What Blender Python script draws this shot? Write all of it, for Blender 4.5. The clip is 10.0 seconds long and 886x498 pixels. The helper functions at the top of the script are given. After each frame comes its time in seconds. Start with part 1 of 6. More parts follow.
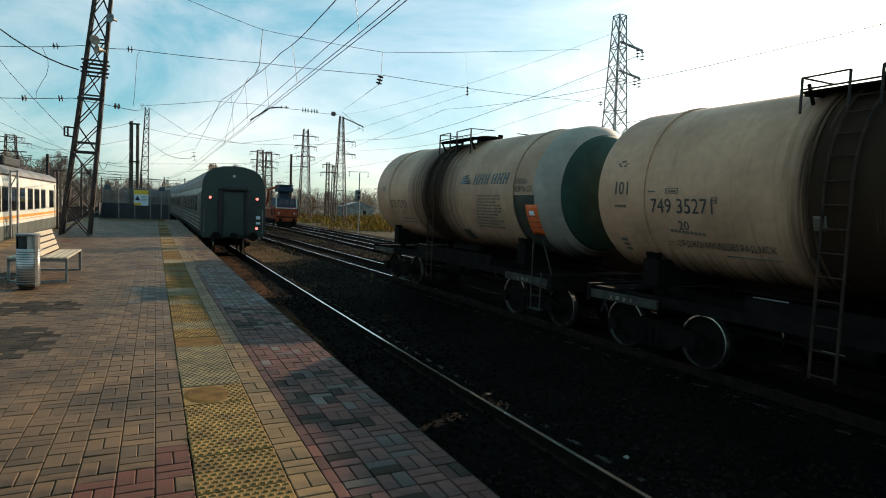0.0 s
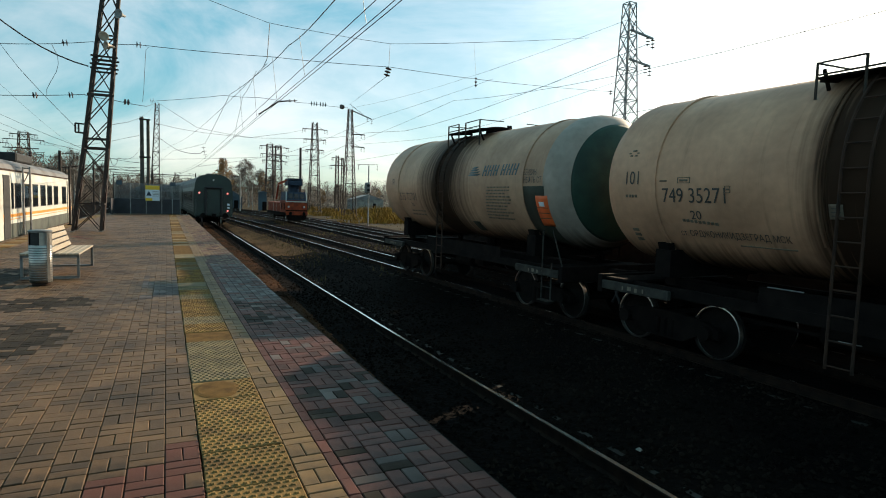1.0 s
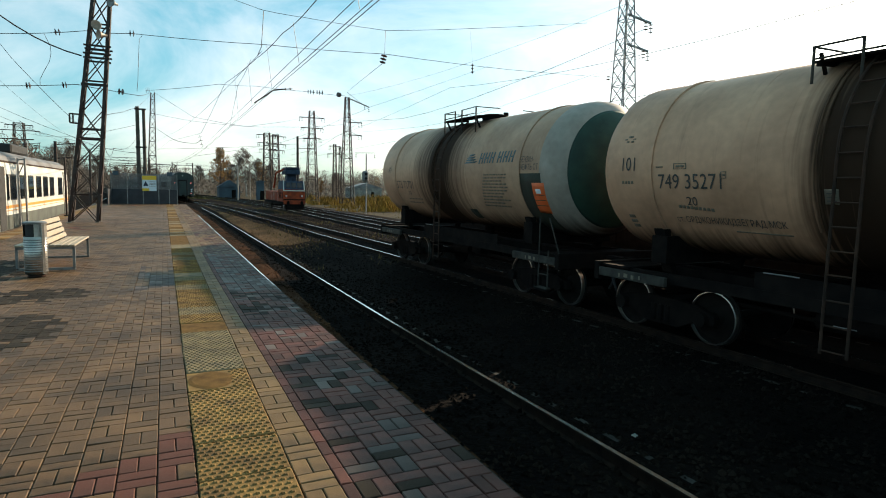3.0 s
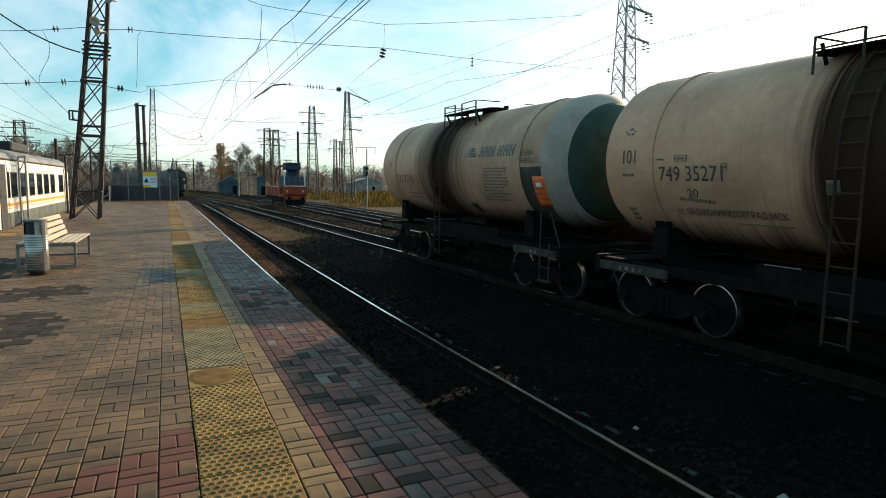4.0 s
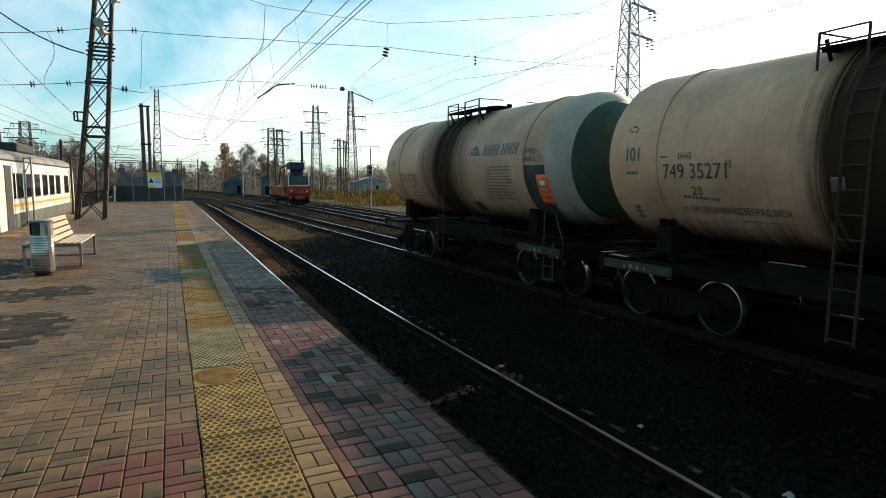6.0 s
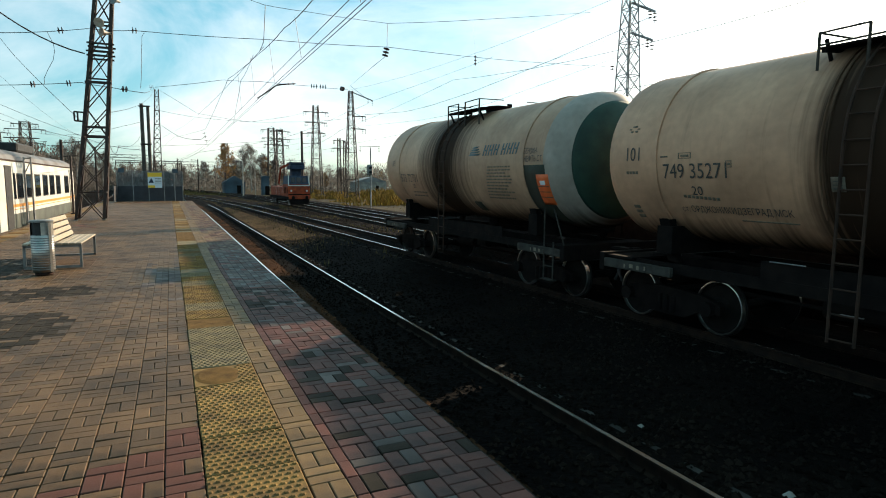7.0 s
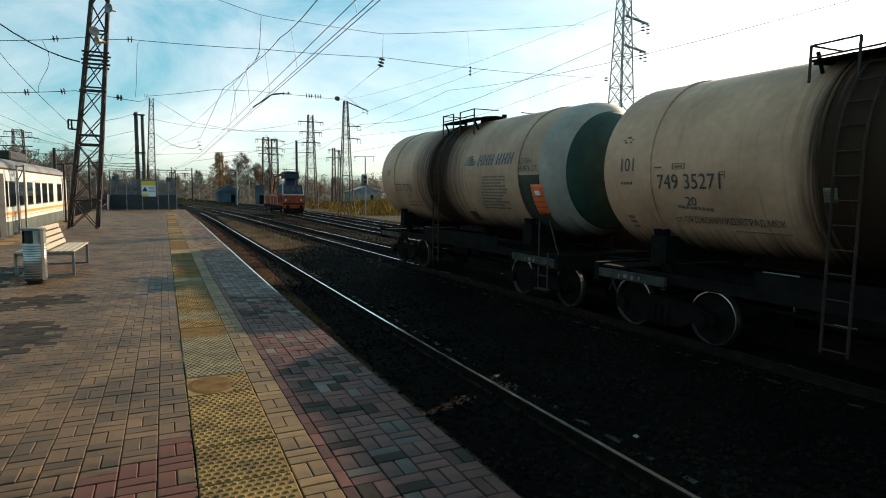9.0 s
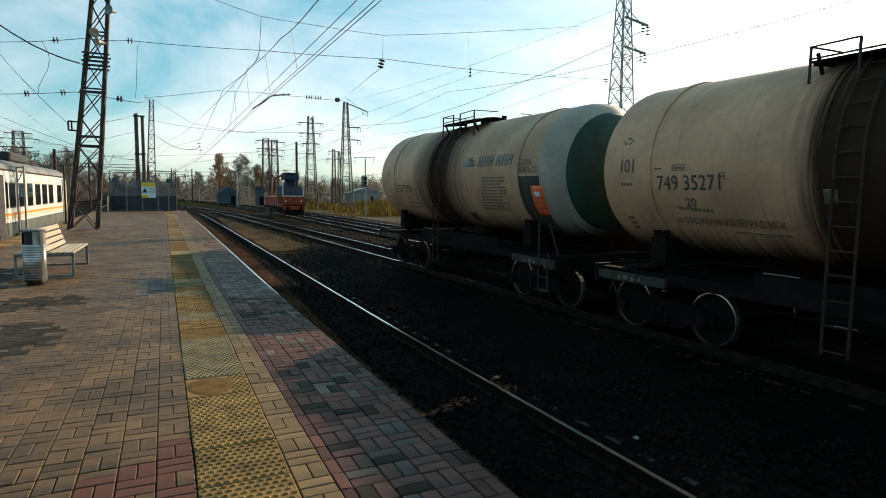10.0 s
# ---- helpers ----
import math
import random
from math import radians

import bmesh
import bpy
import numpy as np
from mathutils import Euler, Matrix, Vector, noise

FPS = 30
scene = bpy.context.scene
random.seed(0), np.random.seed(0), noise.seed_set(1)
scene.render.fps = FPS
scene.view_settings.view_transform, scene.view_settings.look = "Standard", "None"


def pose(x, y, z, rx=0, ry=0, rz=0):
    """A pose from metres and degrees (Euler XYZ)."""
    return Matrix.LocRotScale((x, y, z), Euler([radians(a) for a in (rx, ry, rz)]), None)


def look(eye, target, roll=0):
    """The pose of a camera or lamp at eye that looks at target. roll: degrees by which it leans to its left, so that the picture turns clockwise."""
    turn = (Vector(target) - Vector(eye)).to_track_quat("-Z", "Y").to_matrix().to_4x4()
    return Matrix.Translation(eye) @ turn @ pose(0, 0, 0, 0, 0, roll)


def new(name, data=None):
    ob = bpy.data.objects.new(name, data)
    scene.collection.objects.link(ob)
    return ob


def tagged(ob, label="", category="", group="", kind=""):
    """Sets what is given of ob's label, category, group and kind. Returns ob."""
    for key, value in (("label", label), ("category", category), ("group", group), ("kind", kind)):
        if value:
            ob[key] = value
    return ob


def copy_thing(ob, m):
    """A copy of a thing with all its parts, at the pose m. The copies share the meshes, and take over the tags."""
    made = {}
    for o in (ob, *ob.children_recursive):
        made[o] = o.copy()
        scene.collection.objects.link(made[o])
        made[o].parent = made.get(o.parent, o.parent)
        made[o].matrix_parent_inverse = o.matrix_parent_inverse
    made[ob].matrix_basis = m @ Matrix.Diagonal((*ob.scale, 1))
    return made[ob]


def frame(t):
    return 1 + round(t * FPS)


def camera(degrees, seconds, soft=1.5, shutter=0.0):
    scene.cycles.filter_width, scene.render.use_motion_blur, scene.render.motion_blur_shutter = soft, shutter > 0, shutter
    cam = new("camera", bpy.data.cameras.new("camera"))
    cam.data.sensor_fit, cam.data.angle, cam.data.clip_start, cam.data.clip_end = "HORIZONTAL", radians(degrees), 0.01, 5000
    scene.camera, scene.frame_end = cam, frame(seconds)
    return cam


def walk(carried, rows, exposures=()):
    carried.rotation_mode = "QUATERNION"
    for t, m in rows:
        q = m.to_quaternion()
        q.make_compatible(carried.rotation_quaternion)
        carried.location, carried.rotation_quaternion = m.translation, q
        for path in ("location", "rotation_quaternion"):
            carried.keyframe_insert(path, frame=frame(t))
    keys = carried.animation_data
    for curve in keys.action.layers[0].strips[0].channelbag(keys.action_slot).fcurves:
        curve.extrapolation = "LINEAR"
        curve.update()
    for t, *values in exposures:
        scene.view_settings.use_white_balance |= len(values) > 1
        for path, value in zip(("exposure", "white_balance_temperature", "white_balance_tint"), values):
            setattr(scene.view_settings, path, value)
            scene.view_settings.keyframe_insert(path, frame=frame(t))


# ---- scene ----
cam = camera(73.7, 10.0, soft=1.0)
PATH = [
    (0, (-0.119, -0.047, 1.558), (0.7579, 1.7469, 1.4471), 2.01),
    (0.5, (-0.107, -0.03, 1.562), (0.7549, 1.7699, 1.4314), 1.59),
    (1, (-0.086, -0.003, 1.562), (0.7601, 1.8035, 1.4231), 1.4),
    (1.5, (-0.055, -0.005, 1.569), (0.7895, 1.8007, 1.4116), 1.39),
    (2, (-0.039, -0.006, 1.57), (0.8081, 1.798, 1.4026), 1.37),
    (2.5, (-0.037, -0.009, 1.568), (0.8118, 1.7938, 1.3955), 1.21),
    (4, (-0.017, -0.009, 1.571), (0.8268, 1.7932, 1.3713), 0.45),
    (4.5, (-0.01, -0.01, 1.572), (0.83, 1.7934, 1.3654), 0.4),
    (5, (-0.011, -0.011, 1.571), (0.8267, 1.7934, 1.3651), 0.3),
    (5.5, (-0.01, -0.016, 1.571), (0.8214, 1.7914, 1.3673), 0.16),
    (7, (-0.016, -0.017, 1.572), (0.8147, 1.7906, 1.3679), 0.13),
    (7.5, (-0.014, -0.014, 1.568), (0.8203, 1.7925, 1.3674), -0.02),
    (8, (-0.019, -0.014, 1.568), (0.8211, 1.7899, 1.3717), 0.03),
    (8.5, (-0.02, -0.017, 1.567), (0.8292, 1.7843, 1.3789), 0.08),
    (9, (-0.026, -0.009, 1.564), (0.8237, 1.7936, 1.393), 0.36),
    (9.5, (-0.025, -0.009, 1.565), (0.8255, 1.794, 1.4), 0.34),
    (10, (-0.022, -0.004, 1.563), (0.8276, 1.7984, 1.3962), 0.36),
]
walk(cam, [(t, look(eye, target, roll)) for t, eye, target, roll in PATH],
     [(0, 0.48), (1, 0.48), (2, 0.59), (2.5, 0.66), (4, 0.76), (8.2, 0.74), (9.2, 0.55), (10, 0.55)])

# ---- light ----
SUN_AZ, SUN_EL = radians(64.0), radians(22.5)
sun_dir = Vector((math.sin(SUN_AZ) * math.cos(SUN_EL), math.cos(SUN_AZ) * math.cos(SUN_EL), math.sin(SUN_EL)))
world = bpy.data.worlds.new("sky")
scene.world = world
world.use_nodes = True
wn, wl = world.node_tree.nodes, world.node_tree.links
wn.clear()
w_out, w_bg, w_sky = wn.new("ShaderNodeOutputWorld"), wn.new("ShaderNodeBackground"), wn.new("ShaderNodeTexSky")
w_sky.sky_type, w_sky.sun_disc, w_sky.sun_elevation, w_sky.sun_rotation = "NISHITA", False, SUN_EL, SUN_AZ
w_sky.air_density, w_sky.dust_density, w_sky.ozone_density = 1.0, 1.6, 2.6
w_geo, w_map, w_noise, w_ramp, w_mix = (wn.new("ShaderNodeTexCoord"), wn.new("ShaderNodeMapping"), wn.new("ShaderNodeTexNoise"),
                                        wn.new("ShaderNodeValToRGB"), wn.new("ShaderNodeMixRGB"))
w_map.inputs["Scale"].default_value = (1.3, 1.3, 3.0)
w_map.inputs["Rotation"].default_value = (0.25, 0.1, 0.5)
w_noise.inputs["Scale"].default_value, w_noise.inputs["Detail"].default_value, w_noise.inputs["Roughness"].default_value = 1.6, 7, 0.6
w_noise.inputs["Distortion"].default_value = 0.5
w_ramp.color_ramp.elements[0].position, w_ramp.color_ramp.elements[1].position = 0.43, 0.70
w_tint = wn.new("ShaderNodeMixRGB")
w_tint.inputs["Color1"].default_value, w_tint.inputs["Color2"].default_value = (0.3, 2.75, 2.85, 1), (6.6, 6.7, 6.0, 1)
w_mix.blend_type = "ADD"
w_mix.inputs["Fac"].default_value = 1.0
wl.new(w_geo.outputs["Generated"], w_map.inputs["Vector"])
wl.new(w_map.outputs["Vector"], w_noise.inputs["Vector"])
wl.new(w_noise.outputs["Fac"], w_ramp.inputs["Fac"])
wl.new(w_ramp.outputs["Color"], w_tint.inputs["Fac"])
wl.new(w_tint.outputs["Color"], w_mix.inputs["Color2"])
wl.new(w_sky.outputs["Color"], w_mix.inputs["Color1"])
wl.new(w_mix.outputs["Color"], w_bg.inputs["Color"])
w_bg.inputs["Strength"].default_value = 0.065
wl.new(w_bg.outputs["Background"], w_out.inputs["Surface"])
sun = new("sun", bpy.data.lights.new("sun", "SUN"))
sun.data.energy, sun.data.angle, sun.data.color = 5.0, radians(0.6), (1.0, 0.80, 0.56)
sun.matrix_world = look(sun_dir * 200, (0, 0, 0))


# ---- materials ----
def mat(name, a, b=None, rough=0.7, metal=0.0, scale=6.0, fine=60.0, bump=0.3, vary=0.0, island=0.0, spread=0.12, stretch=(1, 1, 1), dist=0.01, gloss=0.5):
    """A surface that goes from colour a to b in blotches, with fine grain, relief and worn gloss."""
    m = bpy.data.materials.new(name)
    m.use_nodes = True
    n, l = m.node_tree.nodes, m.node_tree.links
    bsdf = n["Principled BSDF"]
    b = b or tuple(c * 0.72 for c in a)
    co, mp = n.new("ShaderNodeTexCoord"), n.new("ShaderNodeMapping")
    mp.inputs["Scale"].default_value = stretch
    l.new(co.outputs["Object"], mp.inputs["Vector"])
    big, small = n.new("ShaderNodeTexNoise"), n.new("ShaderNodeTexNoise")
    big.inputs["Scale"].default_value, big.inputs["Detail"].default_value = scale, 6
    small.inputs["Scale"].default_value, small.inputs["Detail"].default_value = fine, 3
    for t in (big, small):
        l.new(mp.outputs["Vector"], t.inputs["Vector"])
    ramp = n.new("ShaderNodeValToRGB")
    ramp.color_ramp.elements[0].position, ramp.color_ramp.elements[1].position = 0.38, 0.66
    ramp.color_ramp.elements[0].color, ramp.color_ramp.elements[1].color = (*a, 1), (*b, 1)
    l.new(big.outputs["Fac"], ramp.inputs["Fac"])
    hsv = n.new("ShaderNodeHueSaturation")
    l.new(ramp.outputs["Color"], hsv.inputs["Color"])
    val = n.new("ShaderNodeMapRange")
    val.inputs["To Min"].default_value, val.inputs["To Max"].default_value = 1 - spread, 1 + spread
    l.new(small.outputs["Fac"], val.inputs["Value"])
    out = val.outputs["Result"]
    if vary or island:
        if island:
            src = n.new("ShaderNodeNewGeometry").outputs["Random Per Island"]
        else:
            src = n.new("ShaderNodeObjectInfo").outputs["Random"]
        r = n.new("ShaderNodeMapRange")
        k = vary or island
        r.inputs["To Min"].default_value, r.inputs["To Max"].default_value = 1 - k, 1 + k
        l.new(src, r.inputs["Value"])
        mul = n.new("ShaderNodeMath")
        mul.operation = "MULTIPLY"
        l.new(out, mul.inputs[0])
        l.new(r.outputs["Result"], mul.inputs[1])
        out = mul.outputs["Value"]
    l.new(out, hsv.inputs["Value"])
    l.new(hsv.outputs["Color"], bsdf.inputs["Base Color"])
    rr = n.new("ShaderNodeMapRange")
    rr.inputs["To Min"].default_value, rr.inputs["To Max"].default_value = max(0.03, rough - 0.12), min(1.0, rough + 0.12)
    l.new(big.outputs["Fac"], rr.inputs["Value"])
    l.new(rr.outputs["Result"], bsdf.inputs["Roughness"])
    bsdf.inputs["Metallic"].default_value = metal
    bsdf.inputs["Specular IOR Level"].default_value = gloss
    if bump:
        bp = n.new("ShaderNodeBump")
        bp.inputs["Strength"].default_value, bp.inputs["Distance"].default_value = bump, dist
        l.new(small.outputs["Fac"], bp.inputs["Height"])
        l.new(bp.outputs["Normal"], bsdf.inputs["Normal"])
    return m


def plain(name, colour, rough=0.4, metal=0.0, emit=0.0):
    m = bpy.data.materials.new(name)
    m.use_nodes = True
    b = m.node_tree.nodes["Principled BSDF"]
    b.inputs["Base Color"].default_value, b.inputs["Roughness"].default_value, b.inputs["Metallic"].default_value = (*colour, 1), rough, metal
    if emit:
        b.inputs["Emission Color"].default_value, b.inputs["Emission Strength"].default_value = (*colour, 1), emit
    return m


M_PAVE = mat("paver_grey_brown", (0.118, 0.0605, 0.0225), (0.048, 0.0255, 0.0105), 0.6, scale=1.3, fine=140, bump=0.5, island=0.3, dist=0.004, gloss=0.34)
M_PAVE_P = mat("paver_grey_brown_piece", (0.114, 0.0585, 0.022), (0.048, 0.0255, 0.0105), 0.6, scale=5, fine=140, bump=0.5, vary=0.3, dist=0.004, gloss=0.3)
M_RED = mat("paver_red", (0.092, 0.030, 0.021), (0.045, 0.020, 0.016), 0.66, scale=1.6, fine=140, bump=0.5, island=0.45, dist=0.004, gloss=0.22)
M_RED_P = mat("paver_red_piece", (0.092, 0.030, 0.021), (0.045, 0.020, 0.016), 0.62, scale=5, fine=140, bump=0.5, vary=0.4, dist=0.004, gloss=0.28)
M_OCHRE = mat("paver_ochre", (0.175, 0.1, 0.04), (0.11, 0.068, 0.033), 0.6, scale=1.6, fine=140, bump=0.5, island=0.25, dist=0.004, gloss=0.22)
M_OCHRE_P = mat("paver_ochre_piece", (0.175, 0.1, 0.04), (0.11, 0.068, 0.033), 0.6, scale=5, fine=140, bump=0.5, vary=0.25, dist=0.004, gloss=0.22)
M_DARK = mat("paver_charcoal", (0.05, 0.04, 0.034), (0.026, 0.021, 0.019), 0.5, scale=1.6, fine=140, bump=0.5, island=0.3, dist=0.004, gloss=0.32)
M_BRICK = mat("paver_brick_red", (0.125, 0.043, 0.027), (0.07, 0.029, 0.02), 0.64, scale=1.6, fine=140, bump=0.5, island=0.3, dist=0.004, gloss=0.2)
M_UMBER = mat("paver_umber", (0.034, 0.024, 0.016), (0.018, 0.014, 0.010), 0.75, scale=1.6, fine=140, bump=0.5, island=0.35, dist=0.004, gloss=0.12)
M_PALE = mat("paver_pale_grey", (0.105, 0.082, 0.072), (0.055, 0.043, 0.039), 0.65, scale=1.6, fine=140, bump=0.5, island=0.4, dist=0.004, gloss=0.16)
M_TACT = mat("tactile_yellow", (0.25, 0.148, 0.046), (0.11, 0.066, 0.028), 0.85, scale=5, fine=90, bump=0.5, vary=0.18, dist=0.004, spread=0.25, gloss=0.2)
M_TACT_GREY = mat("tactile_worn_grey", (0.20, 0.15, 0.08), (0.11, 0.09, 0.06), 0.85, scale=5, fine=90, bump=0.5, vary=0.18, dist=0.004, spread=0.25, gloss=0.2)
M_DIRT = mat("trodden_sand", (0.14, 0.078, 0.026), (0.08, 0.046, 0.018), 0.95, scale=7, fine=120, bump=0.6, dist=0.004, gloss=0.08)
M_JOINT = mat("joint_sand", (0.10, 0.068, 0.04), (0.045, 0.034, 0.024), 0.95, scale=3, fine=200, bump=0.6, gloss=0.08)
M_CONC = mat("concrete", (0.30, 0.28, 0.25), (0.18, 0.165, 0.15), 0.85, scale=1.5, fine=40, bump=0.5)
# near-black ballast and stones hold the tank wagons' shade in their colour
M_BALLAST = mat("shade_dark_ballast", (0.0085, 0.006, 0.005), (0.003, 0.0025, 0.0025), 0.97, scale=0.5, fine=14, bump=1.0, spread=0.5, dist=0.05, gloss=0.03)
M_STONE = mat("shade_dark_stone", (0.012, 0.0085, 0.0065), (0.0032, 0.0027, 0.0024), 0.95, scale=0.3, fine=40, bump=0.5, island=0.7, gloss=0.04)
M_BED_RUST = mat("rust_dusted_ballast", (0.06, 0.027, 0.013), (0.02, 0.011, 0.006), 0.97, scale=0.6, fine=16, bump=1.0, spread=0.5, dist=0.05, gloss=0.03)
M_STONE_RUST = mat("rust_dusted_stone", (0.08, 0.036, 0.018), (0.018, 0.0095, 0.006), 0.95, scale=0.3, fine=40, bump=0.5, island=0.65, gloss=0.05)
M_CLAY = mat("brown_clay_gravel", (0.105, 0.062, 0.031), (0.045, 0.028, 0.016), 0.97, scale=0.35, fine=9, bump=1.0, spread=0.5, dist=0.05, gloss=0.03)
M_CLAY_STONE = mat("brown_gravel", (0.125, 0.08, 0.045), (0.035, 0.024, 0.015), 0.95, scale=0.3, fine=40, bump=0.5, island=0.7, gloss=0.05)
M_EARTH = mat("dry_ground", (0.06, 0.044, 0.022), (0.028, 0.022, 0.012), 0.95, scale=0.06, fine=2.5, bump=0.8, spread=0.4, dist=0.1, gloss=0.1)
M_GRASS = mat("dry_grass", (0.14, 0.10, 0.035), (0.07, 0.06, 0.022), 0.9, scale=0.4, fine=6, bump=0.2, island=0.45, gloss=0.1)
M_RUST = mat("rusty_steel", (0.052, 0.027, 0.018), (0.024, 0.015, 0.012), 0.8, 0.1, scale=5, fine=70, bump=0.4, gloss=0.2)
M_RAILSIDE = mat("dark_rail_side", (0.022, 0.013, 0.009), (0.01, 0.007, 0.006), 0.9, 0.0, scale=5, fine=70, bump=0.4, gloss=0.1)
M_RAILTOP = mat("polished_rail_head", (0.75, 0.73, 0.70), (0.65, 0.63, 0.6), 0.22, 1.0, scale=2, fine=60, bump=0.03)
M_SLEEPER = mat("sleeper_oiled", (0.04, 0.034, 0.03), (0.02, 0.017, 0.015), 0.9, scale=4, fine=50, bump=0.4, vary=0.2, gloss=0.2)
M_STEEL = mat("mast_steel", (0.045, 0.038, 0.035), (0.04, 0.022, 0.018), 0.65, 0.3, scale=2.5, fine=40, bump=0.3, gloss=0.3)
M_GALV = mat("galvanised_steel", (0.28, 0.28, 0.28), (0.16, 0.15, 0.145), 0.55, 0.6, scale=3, fine=40, bump=0.2)
M_GRIME = mat("grimy_steel", (0.05, 0.04, 0.032), (0.026, 0.021, 0.018), 0.75, 0.1, scale=5, fine=40, bump=0.2, gloss=0.25)
M_FADE = mat("faded_stencil", (0.12, 0.095, 0.07), (0.18, 0.14, 0.1), 0.7, scale=14, fine=60, bump=0.0, spread=0.2)
M_WIRE = plain("wire", (0.05, 0.05, 0.055), 0.5, 0.6)
M_INSUL = plain("insulator_glaze", (0.06, 0.035, 0.03), 0.2)
# near-black, set darker than grime to carry the shade under the wagons
M_UNDER = mat("near_black_underframe", (0.012, 0.009, 0.008), (0.006, 0.005, 0.005), 0.92, 0.0, scale=4, fine=50, bump=0.3, gloss=0.06)
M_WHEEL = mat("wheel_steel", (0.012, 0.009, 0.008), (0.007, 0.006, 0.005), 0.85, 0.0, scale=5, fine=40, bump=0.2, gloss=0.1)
M_TREAD = plain("bright_wheel_tread", (0.5, 0.49, 0.47), 0.32, 1.0)
M_WHITE = mat("white_coach_paint", (0.62, 0.61, 0.56), (0.52, 0.50, 0.45), 0.45, scale=0.8, fine=30, bump=0.05, spread=0.05)
M_ORANGE = mat("orange_stripe_paint", (0.72, 0.30, 0.04), (0.6, 0.25, 0.04), 0.4, scale=2, fine=30, bump=0.0)
M_SKIRT = mat("grey_coach_paint", (0.085, 0.095, 0.08), (0.055, 0.06, 0.052), 0.5, scale=1.2, fine=30, bump=0.05)
M_ROOF = mat("grey_roof_paint", (0.15, 0.15, 0.15), (0.10, 0.085, 0.078), 0.6, scale=0.7, fine=30, bump=0.1)
M_GLASS = plain("dark_coach_glass", (0.012, 0.014, 0.016), 0.06)
M_GREEN = mat("dark_green_coach_paint", (0.018, 0.034, 0.03), (0.012, 0.022, 0.02), 0.38, scale=1.2, fine=40, bump=0.05)
M_BLACK = mat("black_rubber", (0.014, 0.014, 0.015), (0.009, 0.009, 0.01), 0.7, scale=5, fine=60, bump=0.1)
M_SILVER = plain("bright_trim", (0.55, 0.56, 0.56), 0.3, 0.9)
M_TAIL = plain("tail_lamp_red", (1.0, 0.2, 0.16), 0.3, 0, 1.6)
M_LENS = plain("unlit_lens", (0.5, 0.45, 0.42), 0.2)
M_VERM = mat("orange_red_paint", (0.32, 0.052, 0.014), (0.15, 0.026, 0.012), 0.62, scale=2.5, fine=12, bump=0.1, spread=0.3, gloss=0.2)
M_NAVY = mat("dark_blue_paint", (0.03, 0.045, 0.075), (0.02, 0.03, 0.05), 0.6, scale=2, fine=30, bump=0.1, gloss=0.2)
M_WOODB = mat("bench_slat_wood", (0.42, 0.34, 0.24), (0.30, 0.24, 0.17), 0.5, scale=3, fine=40, bump=0.2, stretch=(1, 6, 6))
M_STAIN = mat("stainless_steel", (0.5, 0.48, 0.45), (0.36, 0.34, 0.31), 0.38, 1.0, scale=6, fine=80, bump=0.25, dist=0.004)
M_FRAME = mat("grey_frame_paint", (0.2, 0.2, 0.195), (0.14, 0.14, 0.135), 0.45, 0.3, scale=6, fine=50, bump=0.1)
M_MESH = mat("fence_sheet_grey", (0.14, 0.145, 0.15), (0.10, 0.10, 0.105), 0.7, 0.2, scale=2, fine=30, bump=0.1)
M_FENCE = mat("fence_board_dark", (0.022, 0.024, 0.032), (0.014, 0.015, 0.02), 0.6, scale=2, fine=30, bump=0.1)
M_YELLOW = plain("sign_yellow", (0.75, 0.47, 0.03), 0.5)
M_SIGNW = plain("sign_white", (0.62, 0.68, 0.74), 0.5)
M_INK = mat("faded_black_paint", (0.035, 0.034, 0.034), (0.06, 0.055, 0.05), 0.6, scale=9, fine=60, bump=0.0, spread=0.2)
M_TEAL = mat("faded_teal_paint", (0.055, 0.10, 0.12), (0.09, 0.13, 0.14), 0.6, scale=9, fine=60, bump=0.0)
M_TGREEN = mat("dark_green_end_paint", (0.025, 0.06, 0.045), (0.018, 0.04, 0.032), 0.55, scale=2, fine=30, bump=0.1, gloss=0.2)
M_OLIVE = mat("dull_olive_paint", (0.035, 0.04, 0.03), (0.05, 0.045, 0.035), 0.7, scale=5, fine=40, bump=0.1, spread=0.2, gloss=0.15)
M_SILL = mat("worn_grey_sill", (0.05, 0.046, 0.04), (0.022, 0.02, 0.018), 0.75, 0.1, scale=6, fine=40, bump=0.2, gloss=0.2)
M_PLACARD = plain("orange_placard", (0.75, 0.13, 0.03), 0.5)
M_BARK = mat("bark", (0.10, 0.075, 0.06), (0.05, 0.04, 0.032), 0.9, scale=3, fine=20, bump=0.5)
M_BIRCH = mat("birch_bark", (0.45, 0.42, 0.38), (0.12, 0.10, 0.09), 0.8, scale=4, fine=20, bump=0.3)
M_LEAF = mat("autumn_leaves", (0.22, 0.105, 0.03), (0.12, 0.075, 0.025), 0.8, scale=0.5, fine=5, bump=0.0, island=0.5, gloss=0.15)
M_TURF = mat("green_turf", (0.085, 0.082, 0.028), (0.05, 0.048, 0.018), 0.9, scale=0.3, fine=6, bump=0.2, island=0.4, gloss=0.1)
M_TWIG = mat("bare_twigs", (0.15, 0.125, 0.105), (0.085, 0.07, 0.06), 0.9, scale=0.4, fine=5, bump=0.0, island=0.35, gloss=0.1)
M_REED = mat("yellow_scrub", (0.27, 0.15, 0.022), (0.12, 0.075, 0.02), 0.9, scale=0.12, fine=5, bump=0.0, island=0.5, gloss=0.1)
M_SHED = mat("blue_grey_shed", (0.05, 0.08, 0.105), (0.035, 0.052, 0.07), 0.7, scale=0.6, fine=8, bump=0.2)
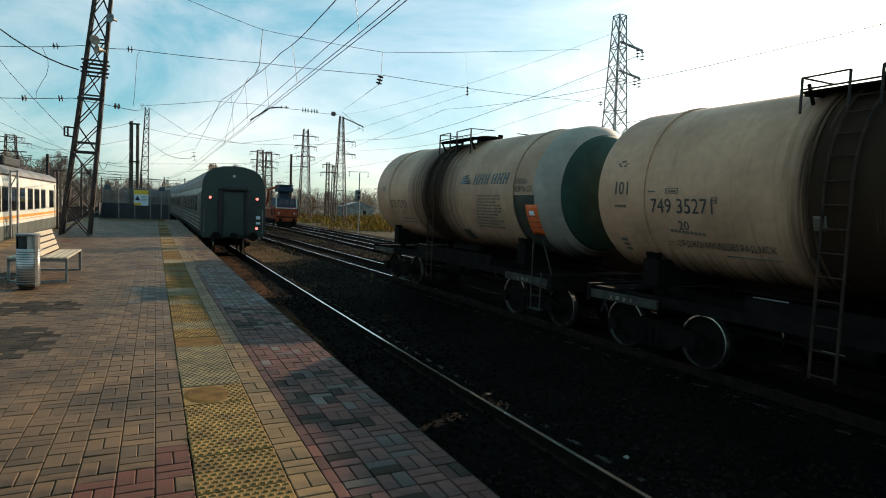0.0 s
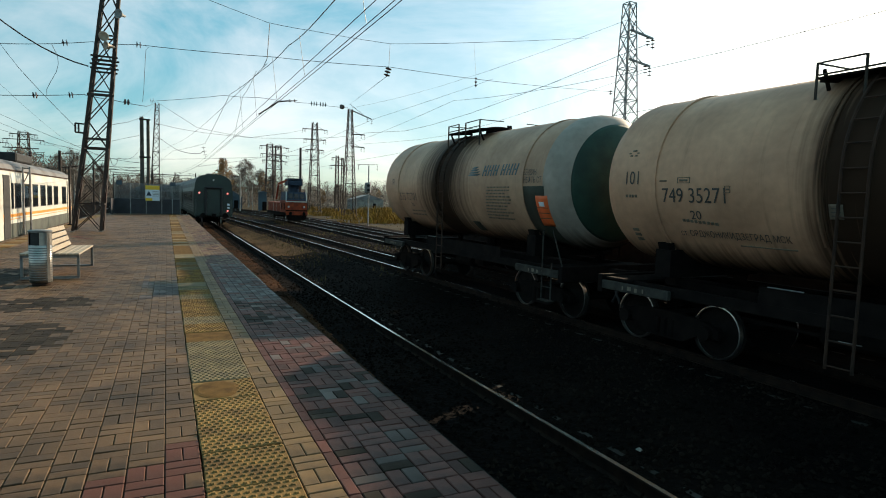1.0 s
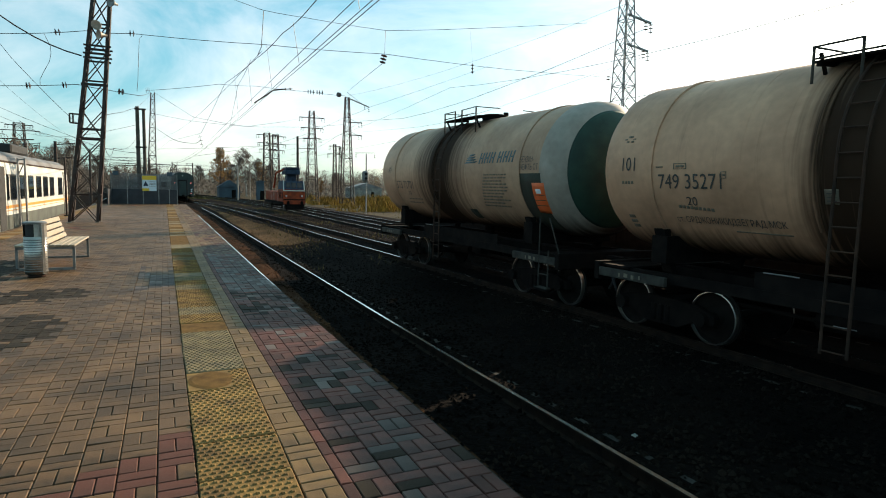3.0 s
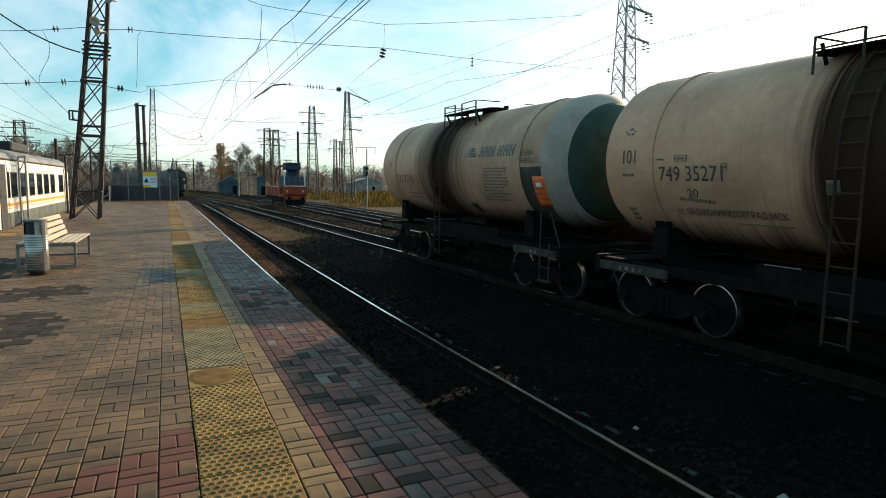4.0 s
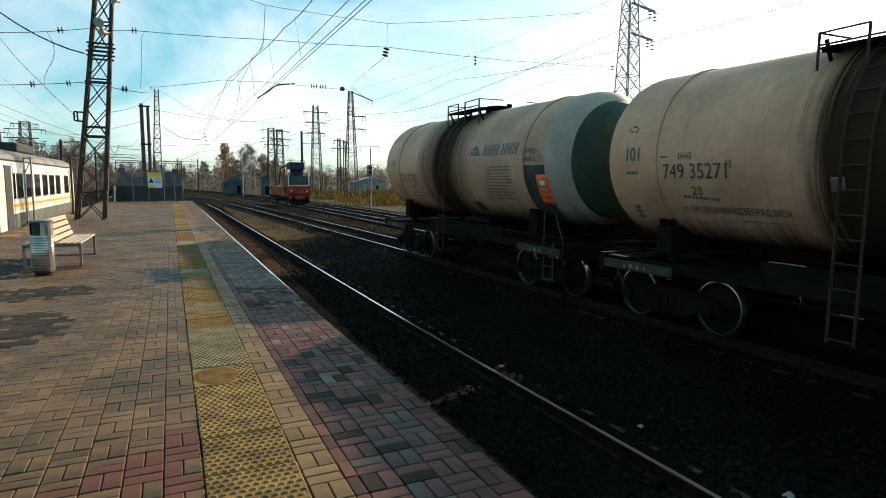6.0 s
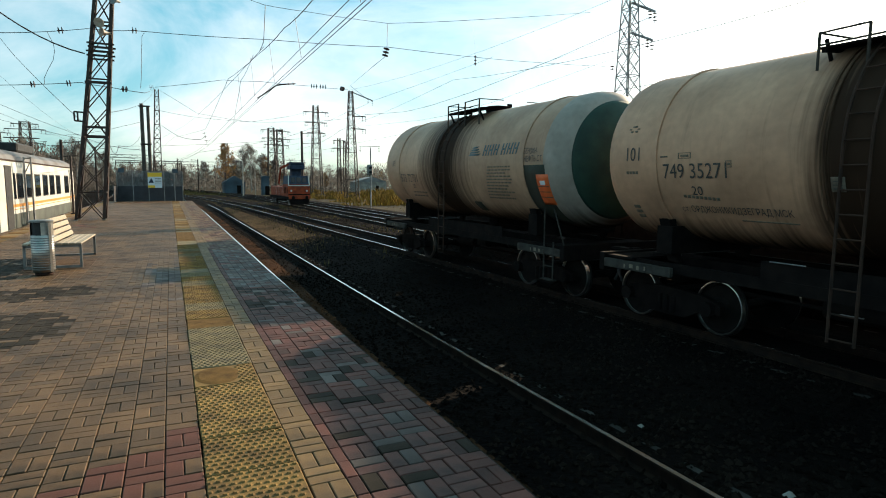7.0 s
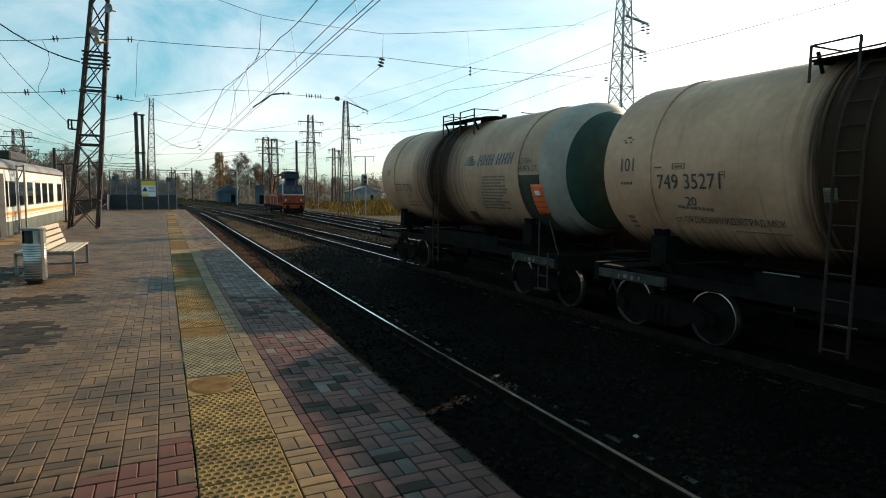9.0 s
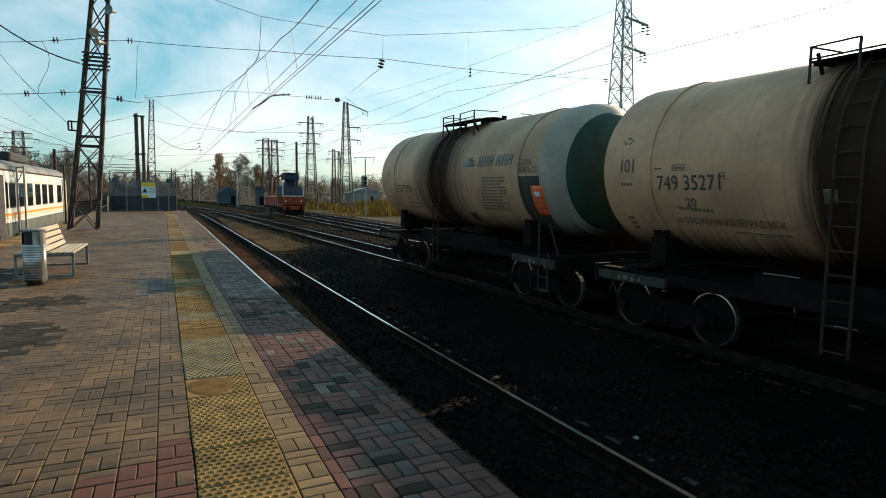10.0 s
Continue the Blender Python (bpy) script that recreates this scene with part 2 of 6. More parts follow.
M_TILE_ROOF = mat("grey_sheet_roof", (0.2, 0.2, 0.2), (0.13, 0.12, 0.12), 0.6, scale=0.6, fine=8, bump=0.2)
M_SPEAK = mat("horn_beige", (0.36, 0.27, 0.2), (0.26, 0.19, 0.14), 0.5, scale=5, fine=30, bump=0.05)


# ---- mesh tools ----
class Shape:
    """Collects pieces of one mesh."""

    def __init__(self):
        self.v, self.f, self.m, self.s = [], [], [], []
        self.slot, self.soft = 0, False

    def add(self, verts, faces):
        o = len(self.v)
        self.v += [tuple(p) for p in verts]
        self.f += [tuple(o + i for i in f) for f in faces]
        self.m += [self.slot] * len(faces)
        self.s += [self.soft] * len(faces)
        return self

    def box(self, c, size, m=None, bevel=0.0):
        x, y, z = (s / 2 for s in size)
        if bevel:
            b = min(bevel, x * 0.9, y * 0.9, z * 0.9)
            pts, fs = [], []
            for sx in (-1, 1):
                for sy in (-1, 1):
                    for sz in (-1, 1):
                        pts += [(sx * x, sy * (y - b), sz * (z - b)), (sx * (x - b), sy * y, sz * (z - b)), (sx * (x - b), sy * (y - b), sz * z)]

            def k(sx, sy, sz, a):
                return ((sx > 0) * 4 + (sy > 0) * 2 + (sz > 0)) * 3 + a
            for a in range(3):
                o1, o2 = (a + 1) % 3, (a + 2) % 3
                for s in (-1, 1):
                    q = []
                    for p, r in ((-1, -1), (1, -1), (1, 1), (-1, 1)):
                        d = [0, 0, 0]
                        d[a], d[o1], d[o2] = s, p, r
                        q.append(k(*d, a))
                    fs.append(q if s > 0 else q[::-1])
                for p in (-1, 1):
                    for r in (-1, 1):
                        d1, d2 = [0, 0, 0], [0, 0, 0]
                        d1[a], d2[a] = -1, 1
                        d1[o1] = d2[o1] = p
                        d1[o2] = d2[o2] = r
                        q = [k(*d1, o1), k(*d2, o1), k(*d2, o2), k(*d1, o2)]
                        fs.append(q if p * r < 0 else q[::-1])
            for sx in (-1, 1):
                for sy in (-1, 1):
                    for sz in (-1, 1):
                        q = [k(sx, sy, sz, 0), k(sx, sy, sz, 1), k(sx, sy, sz, 2)]
                        fs.append(q if sx * sy * sz > 0 else q[::-1])
        else:
            pts = [(sx * x, sy * y, sz * z) for sx in (-1, 1) for sy in (-1, 1) for sz in (-1, 1)]
            fs = [(0, 1, 3, 2), (4, 6, 7, 5), (0, 4, 5, 1), (2, 3, 7, 6), (0, 2, 6, 4), (1, 5, 7, 3)]
        mm = Matrix.Translation(c) @ (m if m else Matrix())
        return self.add([mm @ Vector(p) for p in pts], fs)

    def rod(self, p, q, r, r2=None, n=8, caps=True):
        p, q = Vector(p), Vector(q)
        r2 = r if r2 is None else r2
        d = (q - p)
        if d.length < 1e-6:
            return self
        z = d.normalized()
        x = z.cross(Vector((0, 0, 1)) if abs(z.z) < 0.9 else Vector((1, 0, 0))).normalized()
        y = z.cross(x)
        vs = []
        for c, rad in ((p, r), (q, r2)):
            vs += [c + (x * math.cos(2 * math.pi * i / n) + y * math.sin(2 * math.pi * i / n)) * rad for i in range(n)]
        fs = [(i, (i + 1) % n, n + (i + 1) % n, n + i) for i in range(n)]
        if caps:
            fs += [tuple(range(n - 1, -1, -1)), tuple(range(n, 2 * n))]
        return self.add(vs, fs)

    def tube(self, pts, r, n=5):
        """One round tube through all the points."""
        pts = [Vector(p) for p in pts]
        vs = []
        for k, p in enumerate(pts):
            z = (pts[min(k + 1, len(pts) - 1)] - pts[max(k - 1, 0)]).normalized()
            x = z.cross(Vector((0, 0, 1)) if abs(z.z) < 0.9 else Vector((0, 1, 0))).normalized()
            y = z.cross(x)
            vs += [p + (x * math.cos(2 * math.pi * i / n) + y * math.sin(2 * math.pi * i / n)) * r for i in range(n)]
        fs = [(k * n + i, k * n + (i + 1) % n, (k + 1) * n + (i + 1) % n, (k + 1) * n + i) for k in range(len(pts) - 1) for i in range(n)]
        return self.add(vs, fs + [tuple(range(n - 1, -1, -1)), tuple(range((len(pts) - 1) * n, len(pts) * n))])

    def bar(self, p, q, w, h):
        """A square-cut bar from p to q."""
        p, q = Vector(p), Vector(q)
        d = q - p
        m = d.to_track_quat("Y", "Z").to_matrix().to_4x4()
        return self.box((p + q) / 2, (w, d.length, h), m)

    def lathe(self, axis_o, axis, prof, n=24, caps=True):
        """prof: (along, radius) pairs round the axis from axis_o."""
        z = Vector(axis).normalized()
        x = z.cross(Vector((0, 0, 1)) if abs(z.z) < 0.9 else Vector((1, 0, 0))).normalized()
        y = z.cross(x)
        o = Vector(axis_o)
        vs = []
        for a, r in prof:
            vs += [o + z * a + (x * math.cos(2 * math.pi * i / n) + y * math.sin(2 * math.pi * i / n)) * r for i in range(n)]
        fs = []
        for k in range(len(prof) - 1):
            fs += [(k * n + i, k * n + (i + 1) % n, (k + 1) * n + (i + 1) % n, (k + 1) * n + i) for i in range(n)]
        if caps:
            fs += [tuple(range(n - 1, -1, -1)), tuple(range((len(prof) - 1) * n, len(prof) * n))]
        return self.add(vs, fs)

    def extrude(self, outline, y0, y1):
        """A closed outline in x, z, run from y0 to y1."""
        n = len(outline)
        vs = [(x, y0, z) for x, z in outline] + [(x, y1, z) for x, z in outline]
        fs = [(i, i + n, (i + 1) % n + n, (i + 1) % n) for i in range(n)] + [tuple(range(n)), tuple(range(2 * n - 1, n - 1, -1))]
        return self.add(vs, fs)

    def mesh(self, name, mats):
        me = bpy.data.meshes.new(name)
        me.from_pydata(self.v, [], self.f)
        for m in mats:
            me.materials.append(m)
        me.polygons.foreach_set("material_index", self.m)
        me.polygons.foreach_set("use_smooth", self.s)
        me.update()
        return me


def part(name, shape, material, parent=None, label="", m=None):
    """Links a shape as one mesh object, under a thing or a part."""
    mats = material if isinstance(material, (list, tuple)) else [material]
    ob = new(name, shape.mesh(name, mats) if isinstance(shape, Shape) else shape)
    if parent:
        ob.parent = parent
    if m is not None:
        ob.matrix_basis = m
    if label:
        ob["label"] = label
    return ob


def thing(name, label, category, m=None, group="", kind=""):
    ob = tagged(new(name), label, category, group, kind)
    if m is not None:
        ob.matrix_basis = m
    return ob


# ---- lie of the land: a slight grade up the line, and a slow curve ----
def grade(y, y0=10.0):
    return 0.011 * (min(max(y, y0), 260.0) - y0)


def bend(y):
    if y < 55:
        return 0.0
    if y < 160:
        return -0.0006 * (y - 55) ** 2
    return -6.615 - 0.126 * (y - 160)


RAIL = -1.1


def on_track(x, y):
    """The pose of a vehicle's middle on the track whose near stretch lies at x."""
    a, b = y - 6, y + 6
    dx, dz = bend(b) - bend(a), grade(b) - grade(a)
    return pose(x + bend(y), y, RAIL + grade(y), math.degrees(math.atan2(dz, 12)), 0, -math.degrees(math.atan2(dx, 12)))


# the tank wagons' track leaves the near track far ahead and stands a little higher
TANK_TURN, TANK_RISE = 2.585, 0.014


def tank_x(y):
    return 9.33 - math.tan(radians(TANK_TURN)) * (y - 10)


def tank_lift(y):
    fade = min(1.0, max(0.0, (135.0 - y) / 75.0))
    return max(0.0, (0.154 + TANK_RISE * (y - 10) - grade(y))) * fade


def bed_lift(x, y):
    """How far the ballast stands up under the tank wagons' track; x without the curve."""
    return tank_lift(y) * min(1.0, max(0.0, 2.7 - abs(x - tank_x(y))))


def on_tank_track(y):
    return pose(tank_x(y), y, RAIL + 0.154 + TANK_RISE * (y - 10), math.degrees(math.atan(TANK_RISE)), 0, TANK_TURN)


# ---- ground ----
def build_ground():
    s = Shape()
    xs = [-1800, -600, -200, -80, -40, -20, -9, -5, 0, 4, 8, 12, 16, 20, 30, 45, 70, 120, 250, 700, 1800]
    ys = [-150, -40, -10, 0, 5, 10, 20, 30, 40, 55, 70, 85, 100, 120, 140, 160, 190, 225, 260, 320, 500, 1000, 2600]
    vs = [(x, y, RAIL - 0.3 + grade(y)) for y in ys for x in xs]
    n = len(xs)
    s.add(vs, [(j * n + i, j * n + i + 1, (j + 1) * n + i + 1, (j + 1) * n + i) for j in range(len(ys) - 1) for i in range(n - 1)])
    tagged(part("ground", s, M_EARTH), "dry brown trackside earth with thin grass", "ground", kind="structure")
    # ballast shoulder under the tracks
    s = Shape()
    ys = [-30, -10, 0, 5] + list(range(10, 260, 5))
    for y in ys:
        c = max(tank_x(y), 4.8)
        prof = [(1.75, -0.29), (1.9, -0.165)] + [(c + d, -0.165) for d in (-2.7, -1.7, 1.7, 2.7)] + [(20.4, -0.165), (21.6, -0.29)]
        s.v += [(x + bend(y), y, RAIL + z + grade(y) + bed_lift(x, y)) for x, z in prof]
    for j in range(len(ys) - 1):
        for i in range(7):
            s.f.append((j * 8 + i, j * 8 + i + 1, j * 8 + i + 9, j * 8 + i + 8))
    s.m, s.s = [0] * len(s.f), [False] * len(s.f)
    tagged(part("ballast", s, M_BALLAST), "crushed-stone ballast under the tracks, shade painted in near-black", "ballast", kind="structure")
    # left line's bed
    s = Shape()
    for y in ys:
        s.v += [(x + bend(y) * 0.6, y, RAIL + z + grade(y)) for x, z in [(-13.5, -0.29), (-12.5, -0.2), (-5.6, -0.2), (-5.45, -0.29)]]
    for j in range(len(ys) - 1):
        for i in range(3):
            s.f.append((j * 4 + i, j * 4 + i + 1, j * 4 + i + 5, j * 4 + i + 4))
    s.m, s.s = [0] * len(s.f), [False] * len(s.f)
    tagged(part("ballast", s, M_BALLAST), "dark ballast under the commuter line", "ballast", kind="structure")
    # a rust-dusted strip along the platform and a brown clay strip between the tracks, both lying on the bed
    # clay starts at the wagons' shadow edge; nearer ground is painted dark
    for mt, lab, ends, x0, x1 in ((M_BED_RUST, "rust-brown ballast between platform and near rail", (-25, 90), lambda y: 1.92, lambda y: 2.95 + 0.5 * min(1.0, max(0.0, (y - 8) / 14))),
                                  (M_CLAY, "brown gravelly clay between the tracks", (30, 105), lambda y: 4.75, lambda y: max(4.9, tank_x(y) - 1.75))):
        s = Shape()
        ys = list(range(ends[0], ends[1] + 1, 5))
        for y in ys:
            for k in range(5):
                x = x0(y) + (x1(y) - x0(y)) * k / 4
                edge = 0.18 * noise.noise(Vector((x * 0.7, y * 0.37, 1.0))) if k in (0, 4) else 0.0
                s.v.append((x + edge + bend(y), y, RAIL - 0.16 + grade(y) + bed_lift(x, y) + (0.012 if 0 < k < 4 else 0.0)))
        for j in range(len(ys) - 1):
            s.f += [(j * 5 + k, j * 5 + k + 1, j * 5 + k + 6, j * 5 + k + 5) for k in range(4)]
        s.m, s.s = [0] * len(s.f), [True] * len(s.f)
        tagged(part("ballast", s, mt), lab, "ballast", kind="structure")
    # loose stones
    rnd = random.Random(5)
    heaps = {k: Shape() for k in ("shaded", "rust", "clay")}
    for _ in range(26000):
        y = 2.5 + 60 * rnd.random() ** 1.5
        x = rnd.uniform(1.9, 14.5 if y > 18 else 8.6)
        r = rnd.uniform(0.018, 0.05)
        # stones turn from painted shade to brown past the wagons' shadow edge
        kind = "rust" if x < 2.95 + 0.5 * min(1.0, max(0.0, (y - 8) / 14)) else ("clay" if y > 28 + rnd.gauss(0, 2.5) and 4.7 < x < tank_x(y) - 1.7 else "shaded")
        c = Vector((x + bend(y), y, RAIL - 0.162 + grade(y) + r * 0.2 + bed_lift(x, y)))
        a = rnd.uniform(0, 6.3)
        ring = [c + Vector((math.cos(a + k * 1.57) * r * rnd.uniform(0.7, 1.3), math.sin(a + k * 1.57) * r * rnd.uniform(0.7, 1.3), rnd.uniform(-0.3, 0.2) * r)) for k in range(4)]
        top = c + Vector((rnd.uniform(-0.3, 0.3) * r, rnd.uniform(-0.3, 0.3) * r, r * rnd.uniform(0.6, 1.0)))
        heaps[kind].add(ring + [top], [(0, 1, 4), (1, 2, 4), (2, 3, 4), (3, 0, 4)])
    for kind, mt, lab in (("shaded", M_STONE, "loose stones between the rails, shade painted in near-black"), ("rust", M_STONE_RUST, "loose rust-dusted stones beside the platform"), ("clay", M_CLAY_STONE, "loose brown gravel between the tracks")):
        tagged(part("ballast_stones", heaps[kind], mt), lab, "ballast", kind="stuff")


RAIL_PROF = [(-0.065, -0.17), (0.065, -0.17), (0.065, -0.155), (0.012, -0.14), (0.012, -0.045), (0.036, -0.032), (0.036, -0.008), (0.028, 0.0),
             (-0.028, 0.0), (-0.036, -0.008), (-0.036, -0.032), (-0.012, -0.045), (-0.012, -0.14), (-0.065, -0.155)]


def build_track(x, y0, y1, label, sleepers_to, k=1.0, at=None, up=lambda y: 0.0):
    at = at or (lambda y: x)
    t = thing("railway_track", label, "railway track", kind="structure")
    ys = [y0] + [y for y in range(-20, 400, 4) if y0 < y < y1] + [y1]
    n = len(RAIL_PROF)
    for side in (-0.76, 0.76):
        s = Shape()
        for y in ys:
            s.v += [(at(y) + side + px + bend(y) * k, y, RAIL + pz + grade(y) + up(y)) for px, pz in RAIL_PROF]
        for j in range(len(ys) - 1):
            for i in range(n):
                s.f.append((j * n + i, (j + 1) * n + i, (j + 1) * n + (i + 1) % n, j * n + (i + 1) % n))
                s.m.append(1 if i == 7 else 0)
        s.s = [False] * len(s.f)
        part("rail", s, [M_RAILSIDE, M_RAILTOP], t, "rusty rail with a polished running head")
    s = Shape()
    s.extrude([(-1.35, -0.1), (1.35, -0.1), (1.3, 0.06), (0.5, 0.03), (-0.5, 0.03), (-1.3, 0.06)], -0.13, 0.13)
    me = s.mesh("sleeper", [M_SLEEPER])
    y = max(y0, -2.0)
    while y < sleepers_to:
        ob = part("sleeper", me, None, t)
        ob.matrix_basis = pose(at(y) + bend(y) * k, y, RAIL - 0.222 + grade(y) + up(y), 0, 0, TANK_TURN if x == 9.33 else 0)
        y += 0.56
    return t


build_ground()
for tx, ya, yb, lab, sl in ((3.46, -15, 330, "near track with concrete sleepers, its rails shining", 70), 
                            (13.9, -25, 330, "siding track with a worn rail head", 90), (17.1, 0, 300, "siding track with a worn rail head", 90)):
    build_track(tx, ya, yb, lab, sl)
build_track(9.33, -15, 134, "dark track under the tank wagons", 80, at=tank_x, up=tank_lift)
build_track(-7.2, -15, 300, "commuter line's track beside the platform", 8, 0.6)


# ---- platform ----
P_L, P_R, P_END = -5.05, 1.634, 55.0


def pz(y):
    return grade(y, 12.0)


DARK_SPOTS = ((-2.27, 10.26, 0.92, 0.61), (-1.96, 7.7, 0.68, 1.0), (-3.14, 13.71, 0.71, 1.64))   # middle and half size of each dark patch


def build_platform():
    plat = thing("platform", "high concrete station platform paved with small blocks", "platform", kind="structure")
    s = Shape()
    ys = [-8, 0, 6, 12, 20, 30, 40, 50, P_END]
    prof = [(P_L - 0.05, -1.5), (P_L - 0.05, -0.055), (P_R - 0.012, -0.055), (P_R - 0.012, -0.28), (P_R - 0.32, -0.3), (P_R - 0.32, -1.5)]
    for y in ys:
        s.v += [(x, y, z + pz(y)) for x, z in prof]
    n = len(prof)
    for j in range(len(ys) - 1):
        s.f += [(j * n + i, (j + 1) * n + i, (j + 1) * n + i + 1, j * n + i + 1) for i in range(n - 1)]
    s.f += [tuple(range(n)), tuple((len(ys) - 1) * n + i for i in range(n))[::-1]]
    s.m, s.s = [0] * len(s.f), [False] * len(s.f)
    part("slab", s, M_JOINT, plat, "concrete slab under the paving")
    # added dark strip covers block sides the sun would turn bright
    s = Shape()
    for y in ys:
        s.v += [(x, y, z + pz(y)) for x, z in ((P_R - 0.01, -0.28), (P_R + 0.006, -0.28), (P_R + 0.006, -0.012), (P_R - 0.004, -0.003), (P_R - 0.01, -0.006))]
    for j in range(len(ys) - 1):
        s.f += [(j * 5 + i, j * 5 + (i + 1) % 5, j * 5 + 5 + (i + 1) % 5, j * 5 + 5 + i) for i in range(5)]
    s.m, s.s = [0] * len(s.f), [False] * len(s.f)
    part("edge_strip", s, M_SLEEPER, plat, "dark strip added over the blocks' sunlit edge")
    rnd = random.Random(11)
    # columns: left edge of each, width, kind
    cols = []
    x = 0.093
    while x - 0.2 > P_L:
        x -= 0.2
        cols.append((x, 0.2, "field"))
    cols += [(0.593, 0.2, "ochre"), (0.793, 0.072, "soldier")] + [(0.865 + 0.2 * i, 0.2, "red") for i in range(3)] + [(1.465, 0.161, "red")]
    joined = {k: Shape() for k in ("grey", "red", "ochre", "dark", "umber", "pale", "brick")}
    near = []
    g = 0.0055
    h = 0.055

    def paint(kind, x, y):
        w = noise.noise(Vector((x * 0.45, y * 0.22, 3.0))) + 0.55 * noise.noise(Vector((x * 1.7, y * 1.1, 8.0)))
        if kind == "ochre":
            return "grey" if y > 14 and w > 0.25 else "ochre"
        if kind == "soldier":
            return "red" if y < 16 else "ochre"
        if kind == "red":
            # mix by distance follows the wagons' shadows, painted into the block colours
            q = rnd.random()
            if 9.6 < y < 15.5:
                return "pale" if q < 0.55 else ("dark" if q < 0.75 + 0.3 * w else "red")
            if 7.8 < y <= 9.6:
                return "umber" if q < 0.3 else ("pale" if q < 0.42 else "red")
            if y <= 5.6:
                return "pale" if q < 0.16 else ("umber" if q < 0.28 else "red")
            if y <= 7.8:
                return "pale" if q < 0.08 else "red"
            return "red" if q < 0.45 else ("ochre" if w > -0.15 else "grey")
        if x > -0.9 and y < 4.2 - (0.1 + abs(x)) * 0.9 and rnd.random() < 0.8:
            return "brick"
        for cx, cy, rx, ry in DARK_SPOTS:
            if ((x - cx) / rx) ** 4 + ((y - cy) / ry) ** 4 < 1 + 0.8 * w:
                return "umber" if rnd.random() < 0.85 else "grey"
        # pale blocks paint the sky-lit shade beside the warning strip
        if abs(x) < 0.55 and 9 < y < 16 and w > 0.0:
            return "pale"
        return "brick" if w > 0.62 else "grey"

    for ci, (cx, cw, kind) in enumerate(cols):
        y = -3.0
        row = ci
        while y < P_END - 0.25:
            if kind == "soldier":
                cells = [(cx, y, cw, 0.2)]
            elif row % 2:
                cells = [(cx, y, cw, 0.1), (cx, y + 0.1, cw, 0.1)]
            else:
                cells = [(cx, y, cw / 2, 0.2), (cx + cw / 2, y, cw / 2, 0.2)]
            if y > 32:
                cells = [(cx, y, cw, 0.2)]
            for bx, by, bw, bl in cells:
                k = paint(kind, bx, by)
                dz = rnd.uniform(-0.0025, 0.0025)
                if -1.4 < bx and 2.6 < by < 3.9 and kind != "soldier" and abs(cw - 0.2) < 0.001 and len(near) < 300:
                    near.append((bx + bw / 2, by + bl / 2, bw > bl, k, dz))
                    continue
                s = joined[k]
                x0, x1, y0, y1 = bx + g / 2, bx + bw - g / 2, by + g / 2, by + bl - g / 2
                z0, z1 = pz(y0) + dz, pz(y1) + dz
                t = rnd.uniform(-0.0015, 0.0015)
                c = 0.004
                o = len(s.v)
                s.v += [(x0, y0, z0 - 0.05), (x1, y0, z0 - 0.05), (x1, y1, z1 - 0.05), (x0, y1, z1 - 0.05),
                        (x0, y0, z0 - c), (x1, y0, z0 - c), (x1, y1, z1 - c), (x0, y1, z1 - c),
                        (x0 + c, y0 + c, z0 + t), (x1 - c, y0 + c, z0 - t), (x1 - c, y1 - c, z1 - t), (x0 + c, y1 - c, z1 + t)]
                fs = [(8, 9, 10, 11), (4, 5, 9, 8), (5, 6, 10, 9), (6, 7, 11, 10), (7, 4, 8, 11)]
                if y < 14:
                    fs += [(0, 1, 5, 4), (1, 2, 6, 5), (2, 3, 7, 6), (3, 0, 4, 7)]
                s.f += [tuple(o + i for i in f) for f in fs]
            y += 0.2
            row += 1
    for k, m, lab in (("grey", M_PAVE, "grey-brown paving blocks in basket weave"), ("red", M_RED, "dull red paving blocks"),
                      ("ochre", M_OCHRE, "ochre paving blocks beside the warning strip"), ("dark", M_DARK, "charcoal paving blocks painting the far tank's shade"),
                      ("umber", M_UMBER, "dark umber paving blocks"), ("brick", M_BRICK, "warm brick-red paving blocks"), ("pale", M_PALE, "pale grey paving blocks among the red, also painting sky-lit shade")):
        s = joined[k]
        s.m, s.s = [0] * len(s.f), [False] * len(s.f)
        ob = part("paving_blocks", s, m, plat, lab)
        ob["kind"] = "stuff"
    meshes = {}
    for bx, by, wide, k, dz in near:
        if (wide, k) not in meshes:
            s = Shape()
            s.box((0, 0, -0.025), (0.2 - g, 0.1 - g, 0.05) if wide else (0.1 - g, 0.2 - g, 0.05), bevel=0.005)
            meshes[wide, k] = s.mesh("paving_block", [{"grey": M_PAVE_P, "red": M_RED_P, "ochre": M_OCHRE_P, "dark": M_DARK, "umber": M_UMBER, "pale": M_PALE, "brick": M_BRICK}[k]])
        part("paving_block", meshes[wide, k], None, plat, m=pose(bx, by, dz + pz(by), rnd.uniform(-0.5, 0.5), rnd.uniform(-0.5, 0.5), rnd.uniform(-0.4, 0.4)))
    # tactile warning strips
    def tile_mesh(material, studs):
        s = Shape()
        s.box((0, 0, -0.025), (0.492, 0.515, 0.05), bevel=0.006)
        for i in range(10):
            for j in range(10):
                if studs == 1 or (studs == 2 and i > 6):
                    u, v = -0.222 + 0.0485 * i + (0.012 if j % 2 else -0.012), -0.232 + 0.0515 * j
                    ring = [(u + 0.0175 * math.cos(a * 1.0472), v + 0.0175 * math.sin(a * 1.0472), 0.0) for a in range(6)]
                    tp = [(u + 0.011 * math.cos(a * 1.0472), v + 0.011 * math.sin(a * 1.0472), 0.009) for a in range(6)]
